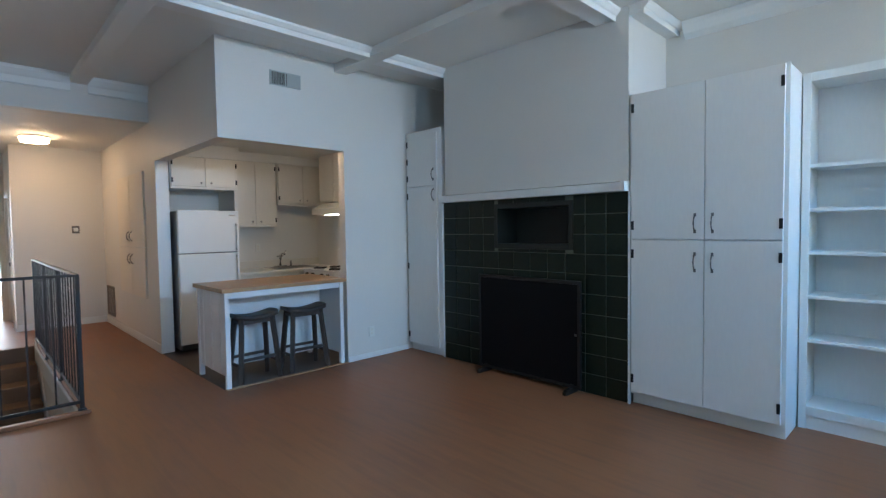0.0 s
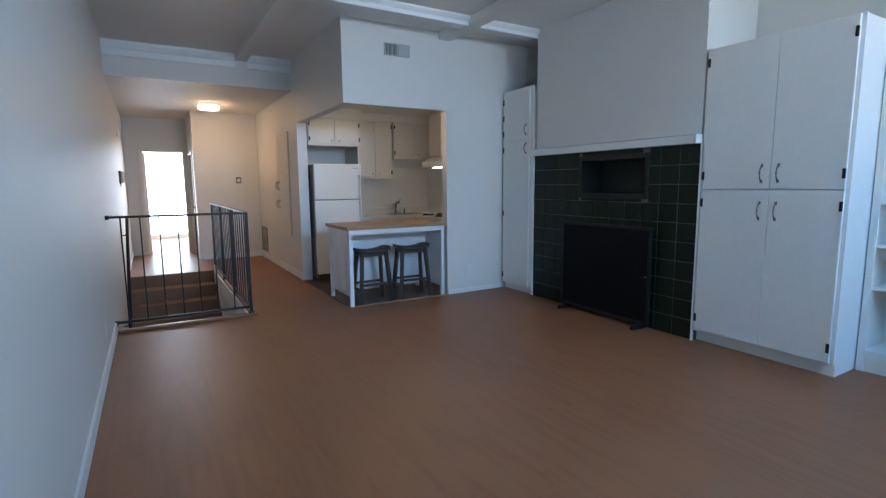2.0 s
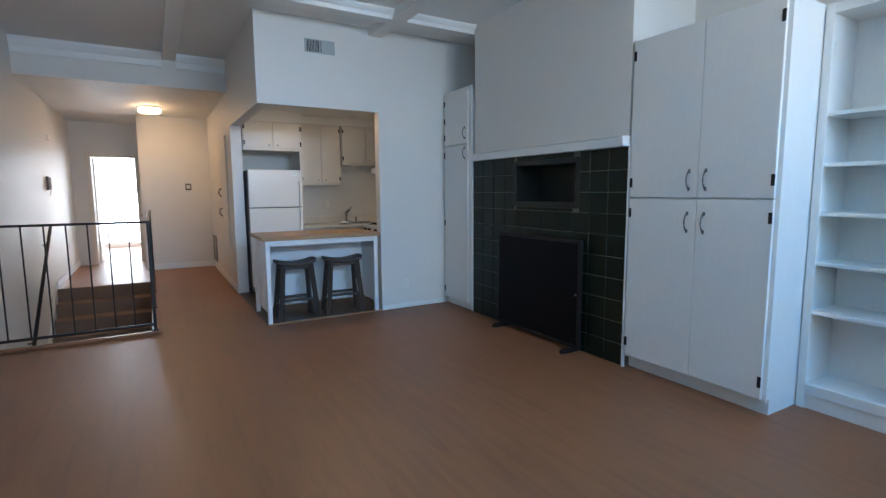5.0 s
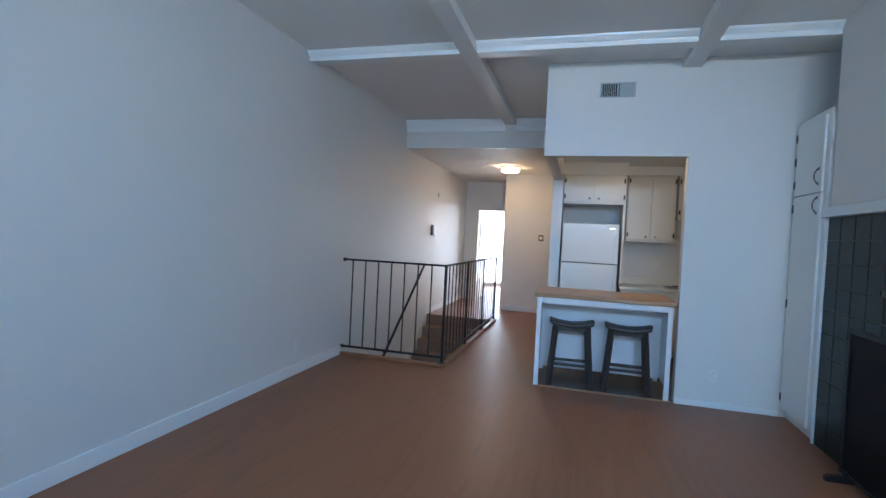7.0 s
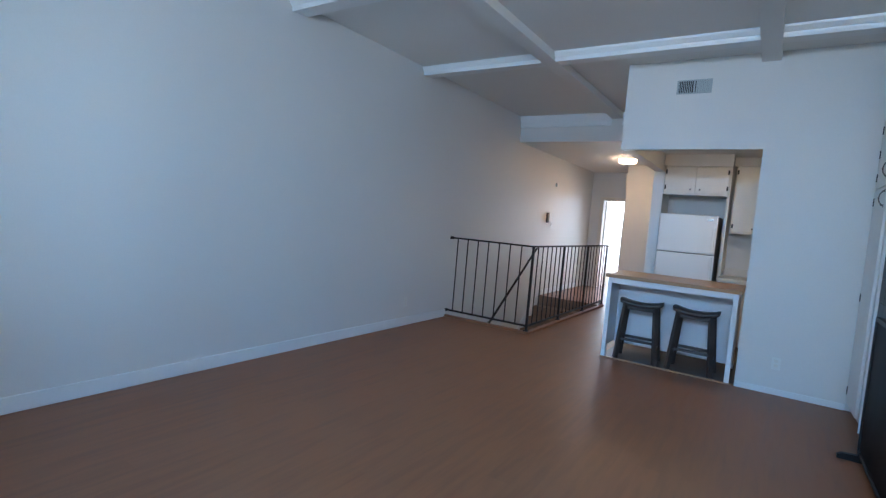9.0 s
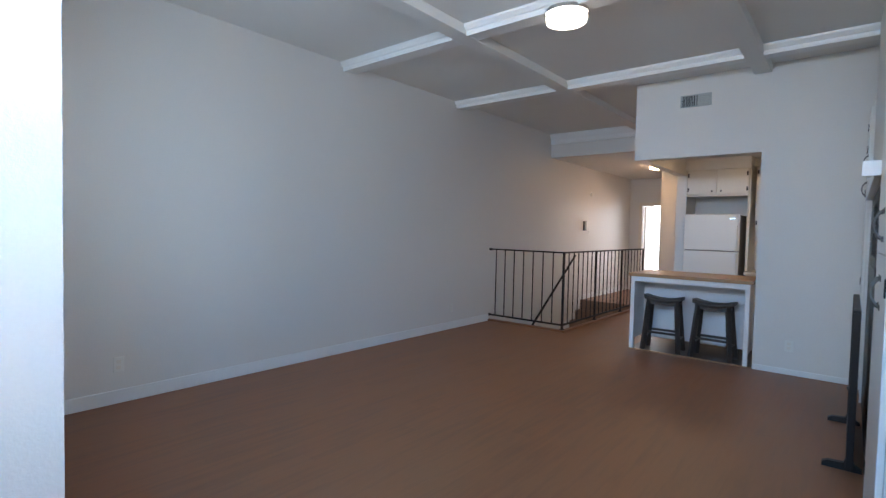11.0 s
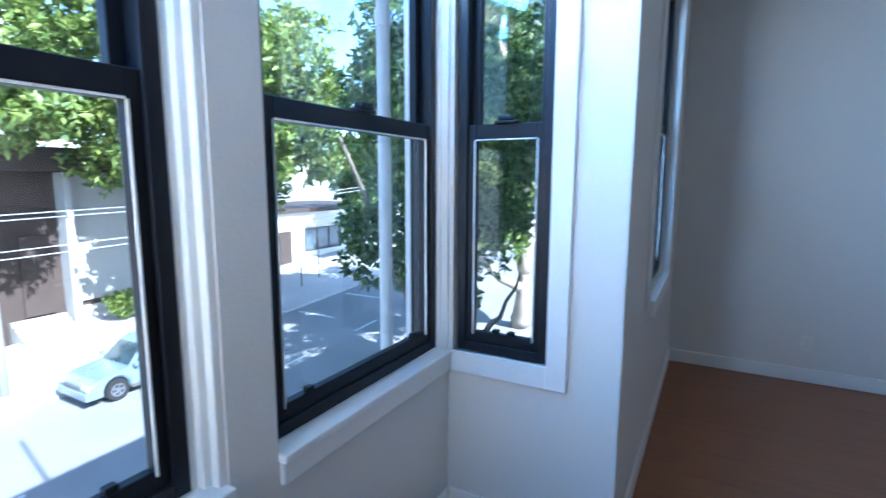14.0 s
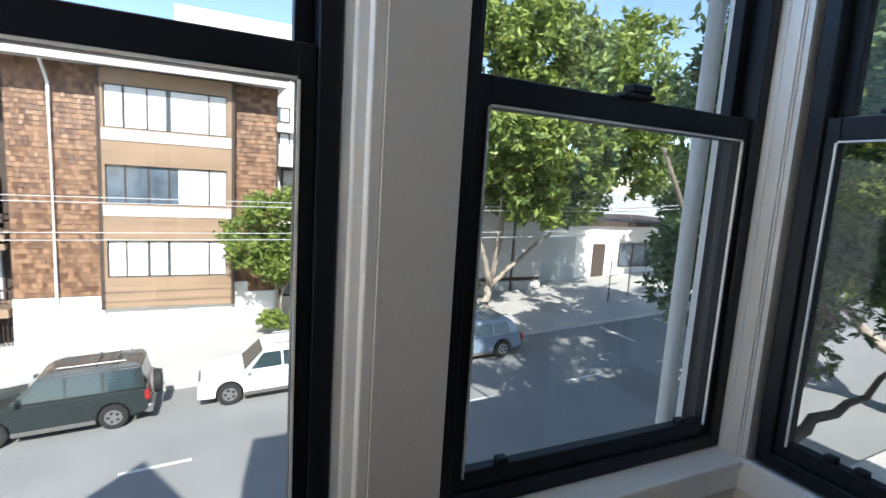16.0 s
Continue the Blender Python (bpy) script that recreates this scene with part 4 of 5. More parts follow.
def stool():
    """A saddle-seat bar stool about its own foot point."""
    s = thing("bar_stool", (0, 0, 0), "dark brown wooden bar stool with a saddle seat", "stool", "stools at the island")
    seat = bmesh.new()
    nx, ny = 14, 6
    top, low = {}, {}
    for i in range(nx + 1):
        for j in range(ny + 1):
            u, v = i / nx * 2 - 1, j / ny * 2 - 1
            edge = 1 - 0.06 * abs(v) ** 4
            x, y = 0.225 * u * edge, 0.115 * v * (1 - 0.06 * abs(u) ** 4)
            z = 0.625 + 0.034 * u * u - 0.006 * v * v
            top[i, j] = seat.verts.new((x, y, z + 0.018))
            low[i, j] = seat.verts.new((x * 0.985, y * 0.97, z - 0.022))
    for i in range(nx):
        for j in range(ny):
            seat.faces.new((top[i, j], top[i + 1, j], top[i + 1, j + 1], top[i, j + 1]))
            seat.faces.new((low[i, j], low[i, j + 1], low[i + 1, j + 1], low[i + 1, j]))
    for i in range(nx):
        seat.faces.new((top[i, 0], low[i, 0], low[i + 1, 0], top[i + 1, 0]))
        seat.faces.new((top[i, ny], top[i + 1, ny], low[i + 1, ny], low[i, ny]))
    for j in range(ny):
        seat.faces.new((top[0, j], top[0, j + 1], low[0, j + 1], low[0, j]))
        seat.faces.new((top[nx, j], low[nx, j], low[nx, j + 1], top[nx, j + 1]))
    bmesh.ops.recalc_face_normals(seat, faces=seat.faces[:])
    part("seat", seat, M_STOOL, s, smooth=True)
    for sx in (-1, 1):
        for sy in (-1, 1):
            part("leg", slab((sx * 0.205, sy * 0.135, 0.0), (sx * 0.155, sy * 0.075, 0.625), 0.042, 0.042), M_STOOL, s)
        part("end_rail", slab((sx * 0.157, -0.07, 0.585), (sx * 0.157, 0.07, 0.585), 0.04, 0.018), M_STOOL, s)
        part("end_stretcher", slab((sx * 0.191, -0.115, 0.17), (sx * 0.191, 0.115, 0.17), 0.028, 0.016), M_STOOL, s)
    for sy in (-1, 1):
        part("stretcher", slab((-0.187, sy * 0.113, 0.225), (0.187, sy * 0.113, 0.225), 0.016, 0.028), M_STOOL, s)
        part("seat_rail", slab((-0.155, sy * 0.076, 0.585), (0.155, sy * 0.076, 0.585), 0.016, 0.045), M_STOOL, s)
    return s


first = stool()
first.matrix_basis = pose(2.66, 6.25, 0.004, 0, 0, 3)
copy_thing(first, pose(3.21, 6.26, 0.004, 0, 0, -2))


# ---- lamps ----
def drum_lamp(x, y, z, r, material, label):
    lamp = thing("ceiling_lamp", (x, y, z), label, "lamp", "flush ceiling lamps")
    part("canopy", rod((x, y, z - 0.028), (x, y, z - 0.001), r * 1.0, seg=40), M_STEEL, lamp, smooth=False)
    part("diffuser", rod((x, y, z - 0.085), (x, y, z - 0.0285), r * 0.90, r * 0.97, seg=40), material, lamp, "glowing white diffuser")
    part("ring", rod((x, y, z - 0.050), (x, y, z - 0.042), r * 1.0, seg=40), M_STEEL, lamp)
    return lamp


drum_lamp(2.61, 3.475, BEAM - 0.001, 0.17, M_LAMP, "lit flush drum lamp under the ceiling beam")
# unseen lamp behind the header, added for the kitchen's warm light
drum_lamp(3.33, 6.6, 2.565, 0.15, M_LAMP2, "unseen lit drum lamp added on the kitchen ceiling")
drum_lamp(1.37, 10.2, HALL_CEIL, 0.17, M_LAMP3, "lit warm flush drum lamp on the hall ceiling")

# ---- hall doors and closet ----
fixed("door_casing", boxes((0.235, 12.625, 0, 0.315, 12.6495, 2.21), (1.055, 12.625, 0, 1.135, 12.6495, 2.21), (0.315, 12.625, 2.13, 1.055, 12.6495, 2.21), bevel=0.004), M_DOOR, "cream casing round the hall doorway", "trim")
far_door = thing("door_1", (0.335, 12.81, 0), "cream door standing open into the sunny room", "door", kind="structure")
part("leaf", box(0.32, 12.79, 0.012, 0.36, 13.51, 2.12, 0.004), M_DOOR, far_door)
for sx in (0.255, 0.335):
    part("knob", rod((0.34, 13.43, 1), (sx + (0.02 if sx > 0.3 else -0.02), 13.38, 1.0), 0.026, 0.03), M_PEWTER, far_door)
for z in (0.25, 1.8):
    part("hinge", box(0.262, 12.725, z, 0.282, 12.742, z + 0.09), M_HINGE, far_door)
side_door = thing("door_2", (1.22, 12, 0), "closed cream door in the hall side wall", "door", kind="structure")
part("leaf", box(1.18, 11.605, 0.01, 1.22, 12.395, 2.055, 0.004), M_DOOR, side_door)
part("casing", boxes((1.135, 11.53, 0, 1.1495, 11.6, 2.13), (1.135, 12.4, 0, 1.1495, 12.47, 2.13), (1.135, 11.6, 2.06, 1.1495, 12.4, 2.13), bevel=0.003), M_DOOR, side_door)
part("knob", rod((1.18, 11.67, 1), (1.12, 11.67, 1), 0.024, 0.03), M_PEWTER, side_door)
closet = thing("closet_doors", (2.28, 9.22, 0.1), "cream flush closet doors on the hall wall", "closet")
for z0, z1, h0, h1 in ((0.62, 1.27, 1.05, 1.17), (1.28, 2.25, 1.36, 1.48)):
    d = part("door", box(2.275, 8.60, z0, 2.2995, 9.30, z1, 0.003), M_DOOR, closet)
    pull(d, 2.275, 9.23, h0, h1)
    d = part("door", box(2.275, 9.31, z0, 2.2995, 10.01, z1, 0.003), M_DOOR, closet)
    pull(d, 2.275, 9.39, h0, h1)
grille = thing("return_grille", (2.29, 10.82, 0.35), "dark metal return-air grille low on the hall wall", "grille")
part("frame", boxes((2.282, 10.57, 0.15, 2.2995, 10.6, 0.62), (2.282, 11.04, 0.15, 2.2995, 11.07, 0.62), (2.282, 10.6, 0.59, 2.2995, 11.04, 0.62), (2.282, 10.6, 0.15, 2.2995, 11.04, 0.18)), M_BRASS, grille)
for i in range(16):
    part("slat", slab((2.288, 10.60, 0.195 + i * 0.0255), (2.288, 11.04, 0.195 + i * 0.0255), 0.003, 0.016), M_BRASS, grille)
fixed("kitchen_jamb", boxes((2.288, 8.045, 0, 2.432, 8.0595, 2.3245), bevel=0.003), M_TRIM, "white corner trim of the kitchen side opening", "trim")

cable = thing("loose_cable", (4.72, 1.24, 0), "thin brown cable coiled on the floor", "cable")
part("coil", tube([(4.96, 1.07, 0.006), (4.84, 1.14, 0.006), (4.74, 1.28, 0.006), (4.62, 1.3, 0.006), (4.54, 1.22, 0.006), (4.57, 1.13, 0.006), (4.68, 1.11, 0.01), (4.78, 1.18, 0.012), (4.88, 1.26, 0.006)], 0.005, 6), M_STOOL, cable, smooth=True)

# ---- street outside ----
SLOPE = 0.055


def gz(x):
    """The height of the street, which climbs gently towards -x."""
    return -6.2 + SLOPE * (10 - max(-60.0, min(60.0, x)))


def strip(y0, y1, lift, x0=-60.0, x1=60.0, thick=0.3, bm=None):
    """A slab that follows the slope of the street."""
    out = bmesh.new() if bm is None else bm
    v = [out.verts.new((x, y, gz(x) + lift - d)) for d in (0, thick) for x, y in ((x0, y0), (x1, y0), (x1, y1), (x0, y1))]
    for f in ((0, 1, 2, 3), (7, 6, 5, 4), (0, 4, 5, 1), (1, 5, 6, 2), (2, 6, 7, 3), (3, 7, 4, 0)):
        out.faces.new([v[k] for k in f])
    bmesh.ops.recalc_face_normals(out, faces=out.faces[:])
    return out


gm = bmesh.new()
for a, b in ((-900, -60), (-60, 60), (60, 900)):
    q = [gm.verts.new((x, y, gz(x) - 0.05)) for x, y in ((a, -900), (b, -900), (b, 400), (a, 400))]
    gm.faces.new(q)
fixed("ground", gm, M_WALK, "pale ground stretching to the horizon", "ground")
fixed("road", strip(-17.75, -5.5, 0.0, thick=0.04), M_ASPHALT, "grey asphalt street climbing gently", "road")
fixed("pavement_far", strip(-24.6, -17.75, 0.13), M_WALK, "pale concrete sidewalk across the street", "pavement")
fixed("pavement_near", strip(-5.5, -0.5, 0.13), M_WALK, "pale concrete sidewalk below the window", "pavement")
for y, n in ((-17.6, 0), (-5.65, 0)):
    fixed("kerb", strip(y - 0.15 if y < -10 else y, y if y < -10 else y + 0.15, 0.135), M_STUCCO2, "concrete kerb along the street", "kerb")
for i in range(9):
    x = 18 - i * 4.5
    fixed("lane_marking", strip(-12.95, -12.83, 0.006, x, x + 1.6, 0.005), M_MARK, "worn white lane dash on the asphalt", "marking")
for x in (-16.6, -13.0):
    fixed("lane_marking", strip(-17.2, -15.0, 0.006, x, x + 0.14, 0.005), M_MARK, "worn white parking line on the asphalt", "marking")

# own building around the room and its neighbour, seen only by their shade
fixed("own_building", boxes((-9, -0.67, CEIL + 0.2, 5.46, 16.6, 5.35), (-9, 0.03, -8, -0.9, 16.6, CEIL + 0.2), (-9, -0.37, -8, 5.46, 16.6, -2.95), (2.95, 8.9, -2.95, 5.46, 16.6, CEIL + 0.2), (5.46, 6.3, -8, 5.7, 16.6, 5.35)), M_STUCCO2, "stucco building in which the flat lies", "building")
nb = bmesh.new()
box(6.75, -0.7, -8, 9.3, 6, 3.3, bm=nb)
joined(nb, prism([(6.6, 3.3), (9.45, 3.3), (8.02, 5.1)], -0.8, 6, "y"))
fixed("neighbour_house", nb, M_STUCCO, "pale gabled neighbouring house", "building")


def far_window(parent, x0, x1, z0, z1, y, panes, blind=True):
    """A ribbon window on a facade that looks towards +y."""
    w = part("window", box(x0, y - 0.10, z0, x1, y - 0.06, z1), M_OUTGLASS, parent)
    part("frame", boxes((x0 - 0.07, y - 0.06, z0 - 0.07, x1 + 0.07, y + 0.02, z0), (x0 - 0.07, y - 0.06, z1, x1 + 0.07, y + 0.02, z1 + 0.07), (x0 - 0.07, y - 0.06, z0, x0, y + 0.02, z1), (x1, y - 0.06, z0, x1 + 0.07, y + 0.02, z1), *[(x - 0.03, y - 0.06, z0, x + 0.03, y, z1) for x in panes]), M_DWOOD, w)
    if blind:
        for a, b in blind:
            part("blind", box(a, y - 0.058, z0 + 0.03, b, y - 0.05, z1 - 0.03), M_BLIND, w, "pale drawn blind")
    return w


apt = thing("apartment_building", (5.75, -28, -6.2), "brown shingled apartment building above white garages", "building")
FY = -24.0
part("base_wall", box(1.21, -32, -7.6, 11.1, FY, -4.15), M_STUCCO, apt, "white painted garage storey")
part("wall", box(1.21, -32, -4.15, 11.1, FY - 0.12, 5.2), M_DWOOD, apt)
part("rear_wing", box(11.1, -32, -7.6, 20.75, FY - 1.5, 5.2), M_DWOOD, apt)
part("roof", boxes((0.95, -32, 5.2, 20.75, FY + 1.15, 5.36), (0.95, FY + 1.0, 5.12, 20.75, FY + 1.16, 5.40)), M_STUCCO2, apt, "flat roof with a pale eave")
part("bay_wall", pierced("x", 3.10, 8.05, -4.6, 5.15, FY - 0.12, FY + 0.30, [(3.37, 7.87, 2.85, 4.55), (3.37, 7.87, -0.22, 1.38), (3.37, 7.87, -3.30, -1.74)]), M_SIDING, apt, "weathered timber bay between the shingled piers")
part("corner_trim", boxes((3.03, FY - 0.1, -4.65, 3.17, FY + 0.33, 5.15), (7.98, FY - 0.1, -4.65, 8.12, FY + 0.33, 5.15)), M_DWOOD, apt)
part("window_band", boxes((3.18, FY + 0.302, 2.35, 7.97, FY + 0.33, 2.80), (3.18, FY + 0.302, -0.72, 7.97, FY + 0.33, -0.28)), M_STUCCO2, apt, "pale band below the windows")
for z0, z1, bl in ((2.87, 4.53, [(3.41, 5.5), (5.7, 7.15), (7.25, 7.83)]), (-0.20, 1.36, [(3.41, 5.25)]), (-3.28, -1.76, [(3.41, 4.05), (4.11, 5.6), (5.7, 6.35), (6.45, 7.81)])):
    far_window(apt, 3.39, 7.85, z0, z1, FY + 0.22, (4.07, 5.61, 6.37, 7.2), bl)
part("downpipe", tube([(9.7, FY + 0.9, 5.1), (9.7, FY + 0.3, 4.7), (9.65, FY + 0.12, 4.3), (9.65, FY + 0.12, -4.4)], 0.06), M_BLIND, apt)
shingles_v, shingles_f = [], []
srng = random.Random(9)
for a0, a1, lo, hi in ((1.25, 3.02, -4.12, 5.1), (8.13, 11.07, -4.12, 5.1)):
    z = lo
    while z < hi:
        x = a0 - srng.random() * 0.1
        while x < a1:
            w = srng.uniform(0.12, 0.26)
            p, q = max(x, a0), min(x + w - 0.012, a1)
            if q - p > 0.02:
                d, dz = srng.uniform(0.018, 0.05), srng.uniform(-0.015, 0.01)
                k = len(shingles_v)
                shingles_v += [(p, FY - 0.11 + d, z + dz), (q, FY - 0.11 + d, z + dz), (q, FY - 0.108, z + 0.24), (p, FY - 0.108, z + 0.24), (p, FY - 0.12, z + dz), (q, FY - 0.12, z + dz)]
                shingles_f += [(k + 1, k, k + 3, k + 2), (k, k + 1, k + 5, k + 4), (k, k + 4, k + 3), (k + 1, k + 2, k + 5)]
            x += w
        z += 0.2
sm = bpy.data.meshes.new("shingles")
sm.from_pydata([(x - 5.75, y + 28, z + 6.2) for x, y, z in shingles_v], [], shingles_f)
M_SHING2 = leaf_mat("shingle_tones", (0.15,  0.07, 0.035), (0.42,  0.24, 0.13))
sm.materials.append(M_SHING2)
so = new("shingles", sm)
so.parent = apt
tagged(so, "uneven brown cedar shingles", kind="stuff")
for z in (-1.7, -1.45, -4.4):
    b = part("balcony", box(11.2, FY - 1.45, z - 0.45, 15.15, FY + 0.15, z - 0.1), M_SIDING, apt)
    part("railing", boxes((11.2, FY + 0.08, z + 0.62, 15.15, FY + 0.14, z + 0.70), (11.2, FY + 0.08, z + 0.1, 15.15, FY + 0.14, z + 0.16), *[(11.25 + 0.16 * i, FY + 0.09, z + 0.1, 11.3 + 0.16 * i, FY + 0.13, z + 0.62) for i in range(25)], (11.2, FY - 1.4, z + 0.62, 11.26, FY + 0.1, z + 0.70)), M_DWOOD, b)
    far_window(apt, 11.75, 14.75, z - 0.05, z + 2.0, FY - 1.38, (13.25,), [(11.8, 13.15)])
part("gate", boxes(*[(11.25 + 0.14 * i, FY - 0.4, -6.6, 11.28 + 0.14 * i, FY - 0.37, -4.95) for i in range(28)], (11.2, FY - 0.42, -5.0, 15.25, FY - 0.36, -4.93)), M_DWOOD, apt)

low = thing("low_white_building", (-1.1419, -27, -6), "low white building with a deep flat fascia", "building")
part("fascia", box(-3.4, -30, 1.75, 1.15, -23.9, 2.75), M_STUCCO, low)
part("wall", pierced("x", -3.4, 1.15, -7.5, 1.75, -30, -25.0, [(-2.1, -1.0, -0.6, 1.2)]), M_STUCCO, low)
part("pier", box(-1.7822, -25, -7.5, -2.8944, -24.3, -0.2), M_STUCCO, low)
far_window(low, -1.6, 0.85, 0.2, 1.6, -24.93, (-0.8, 0.05), [(0.1, 0.8)])
far_window(low, -1.5, 0.85, -4.6, -2.9, -24.93, (-0.7, 0.1), [])
tower = thing("white_tower_block", (-2.6, -50, -6.3), "tall white apartment block behind the street", "building")
part("wall", box(-16.6, -58, -8.3, 6.4, -45, 13.7), M_STUCCO, tower)
for zz in (3.6, 5.7):
    for xx in (-4.6, -2.2):
        far_window(tower, xx, xx + 1.6, zz, zz + 1.1, -44.85, (xx + 0.8,), [(xx + 0.05, xx + 0.7)])
        part("balcony", box(xx - 0.3, -45, zz - 0.9, xx + 1.9, -44.3, zz - 0.3), M_STUCCO, tower)

dark = thing("panelled_building", (-9.05, -28, -6), "grey building with tall panels between dark timbers", "building")
part("roof", boxes((-15.25, -33, 1.85, -3.5, -23.9, 2.85)), M_DWOOD, dark, "dark overhanging roof fascia")
part("wall", box(-15.05, -33, -7.5, -3.65, -25.2, 1.85), M_DWOOD, dark)
for x0, x1 in ((-9.75, -7.1), (-12.75, -10.0), (-15.05, -13.0)):
    part("panel", box(x0, -25.2, -4.1, x1, -25.05, 1.8), M_STUCCO2, dark, "pale stucco panel")
    part("panel", box(x0, -25.2, -5.6, x1, -25.0, -4.35), M_STUCCO2, dark)
part("pillar", box(-6.8, -25.2, -5.4, -6.5, -24.4, 1.8), M_STUCCO2, dark)
part("door", box(-6.05, -25.2, -4.4, -4.95, -25.1, -0.9), M_DWOOD, dark)
for i in range(7):
    part("step", box(-6.4, -23.2 - 0.28 * i, -6.5, -4.35, -23.2 - 0.28 * (i + 1), -5.45 + 0.16 * i), M_WALK, dark)

shop = thing("garage_building", (-20, -30, -5), "low pale building with a metal roller shutter", "building")
part("wall", box(-34, -36, -7, -14.3, -26.5, -0.9), M_STUCCO, shop)
part("roof", box(-34.3, -36, -0.9, -14.2, -26.2, -0.6), M_DWOOD, shop)
part("shutter", boxes(*[(-18.9, -26.5, -4.9 + 0.14 * i, -16.1, -26.42, -4.79 + 0.14 * i) for i in range(23)]), M_VENT, shop)
part("door", box(-21.6, -26.5, -4.8, -20.5, -26.42, -2.2), M_DWOOD, shop)
far_window(shop, -27, -23, -3.8, -2.2, -26.42, (-25.6, -24.3), [])
part("panel", box(-15.8, -26.5, -4.7, -14.6, -26.42, -1.3), M_DWOOD, shop)


# ---- trees ----
def tree(name, x, y, limbs, clumps, leaves, size, seed, material, label, trunk_r=0.28, bark=M_BARK):
    """A tapered trunk with bent limbs and a crown of folded leaves on uneven clumps; limbs and clumps are given from the foot."""
    g = gz(x) + 0.1
    t = thing(name, (x, y, g), label, "tree")
    r = random.Random(seed)
    bm = bmesh.new()
    for pts, r0 in limbs:
        n = len(pts)
        fine = []
        for k in range(n - 1):
            a, b = Vector(pts[k]), Vector(pts[k + 1])
            for s in range(3):
                fine.append(a.lerp(b, s / 3) + Vector((r.uniform(-1, 1), r.uniform(-1, 1), 0)) * 0.06 * (1 if k + s else 0))
        fine.append(Vector(pts[-1]))
        joined(bm, tube([p + Vector((x, y, g)) for p in fine], [r0 * (1 - 0.78 * k / (len(fine) - 1)) for k in range(len(fine))], 9))
    part("trunk", bm, bark, t, smooth=True)
    rs = np.random.RandomState(seed)
    weight = np.array([c[3] ** 2 for c in clumps])
    pick = rs.choice(len(clumps), leaves, p=weight / weight.sum())
    c = np.array(clumps)[pick]
    d = rs.normal(size=(leaves, 3))
    d /= np.linalg.norm(d, axis=1)[:, None]
    # small sprays gathered on the clumps leave gaps between them
    spray = rs.normal(size=(len(clumps), 46, 3))
    spray /= np.linalg.norm(spray, axis=2)[:, :, None]
    s = spray[pick, rs.randint(0, 46, leaves)]
    rad = c[:, 3] * (0.62 + 0.42 * rs.rand(leaves))
    pos = c[:, :3] + s * rad[:, None] * np.array([1, 1, 0.85]) + d * (c[:, 3] * 0.17)[:, None]
    a = rs.normal(size=(leaves, 3))
    a /= np.linalg.norm(a, axis=1)[:, None]
    b = np.cross(a, d)
    b /= np.linalg.norm(b, axis=1)[:, None] + 1e-9
    ln = size * (0.7 + 0.6 * rs.rand(leaves))[:, None]
    n = np.cross(a, b)
    v = np.stack([pos - a * ln, pos + b * ln * 0.42 + n * ln * 0.12, pos + a * ln, pos - b * ln * 0.42 + n * ln * 0.12], 1).reshape(-1, 3)
    me = bpy.data.meshes.new("crown")
    idx = np.arange(leaves) * 4
    me.from_pydata(v.tolist(), [], np.concatenate([np.stack([idx, idx + 1, idx + 2], 1), np.stack([idx, idx + 2, idx + 3], 1)]).tolist())
    me.materials.append(material)
    crown = new("crown", me)
    crown.parent = t
    tagged(crown, kind="stuff")
    return t


def clump_cloud(seed, n, cx, cy, cz, rx, ry, rz, r0, r1):
    r = random.Random(seed)
    out = []
    while len(out) < n:
        p = [r.uniform(-1, 1) for _ in range(3)]
        if sum(q * q for q in p) < 1:
            out.append((cx + p[0] * rx, cy + p[1] * ry, cz + p[2] * rz, r.uniform(r0, r1)))
    return out


tree("street_tree", -8.6, -20.6, [([(0, 0, 0), (0.1, 0, 1.2), (0.0, 0.1, 1.9)], 0.34), ([(0, 0.1, 1.7), (0.7, 0.2, 3.4), (1.5, 0.5, 5.4), (2.0, 0.8, 8.0)], 0.17), ([(0, 0, 1.7), (-0.5, -0.2, 3.6), (-0.6, 0.2, 6.0), (-1.4, 0.3, 8.5)], 0.17), ([(0, 0.1, 1.6), (-1.5, 0.2, 2.9), (-3.2, 0.3, 4.2), (-4.0, 0.3, 6.0)], 0.14), ([(0.0, 0, 1.8), (0.2, 0.8, 4.0), (0.4, 1.2, 6.5)], 0.13)],
     clump_cloud(5, 120, -2.3, 0.6, 10.2, 8.3, 4.2, 5.6, 0.9, 1.6), 50000, 0.2, 5, M_LEAF, "big sunlit street tree across the road, pale trunk")
# added tree, kept to throw shade on the right part of the road
tree("street_tree", -15.5, -6.6, [([(0, 0, 0), (0.2, 0.1, 0.9), (0.5, 0.2, 1.8), (0.3, 0.2, 2.6)], 0.46), ([(0.3, 0.2, 2.4), (1.2, 0.4, 3.6), (1.6, 0.2, 5.2), (2.2, 0.0, 8.0)], 0.26), ([(0.3, 0.2, 2.4), (-0.6, 0.1, 3.8), (-0.7, -0.2, 6.0), (-1.6, -0.6, 9.0)], 0.28), ([(0.2, 0.1, 1.6), (-1.2, -0.4, 2.4), (-2.6, -1.0, 3.4), (-3.4, -1.4, 5.5)], 0.24), ([(0.4, 0.2, 1.7), (1.3, -0.5, 2.2), (2.3, -1.2, 3.4), (2.8, -1.8, 5.8)], 0.22)],
     clump_cloud(7, 95, 1.8, -1.0, 8.4, 6.2, 3.8, 4.4, 0.8, 1.4) + clump_cloud(8, 14, 3.2, -1.6, 4.3, 3.4, 1.4, 0.9, 0.5, 0.85), 26000, 0.2, 7, M_LEAF, "broad street tree added along the sidewalk to shade the road")
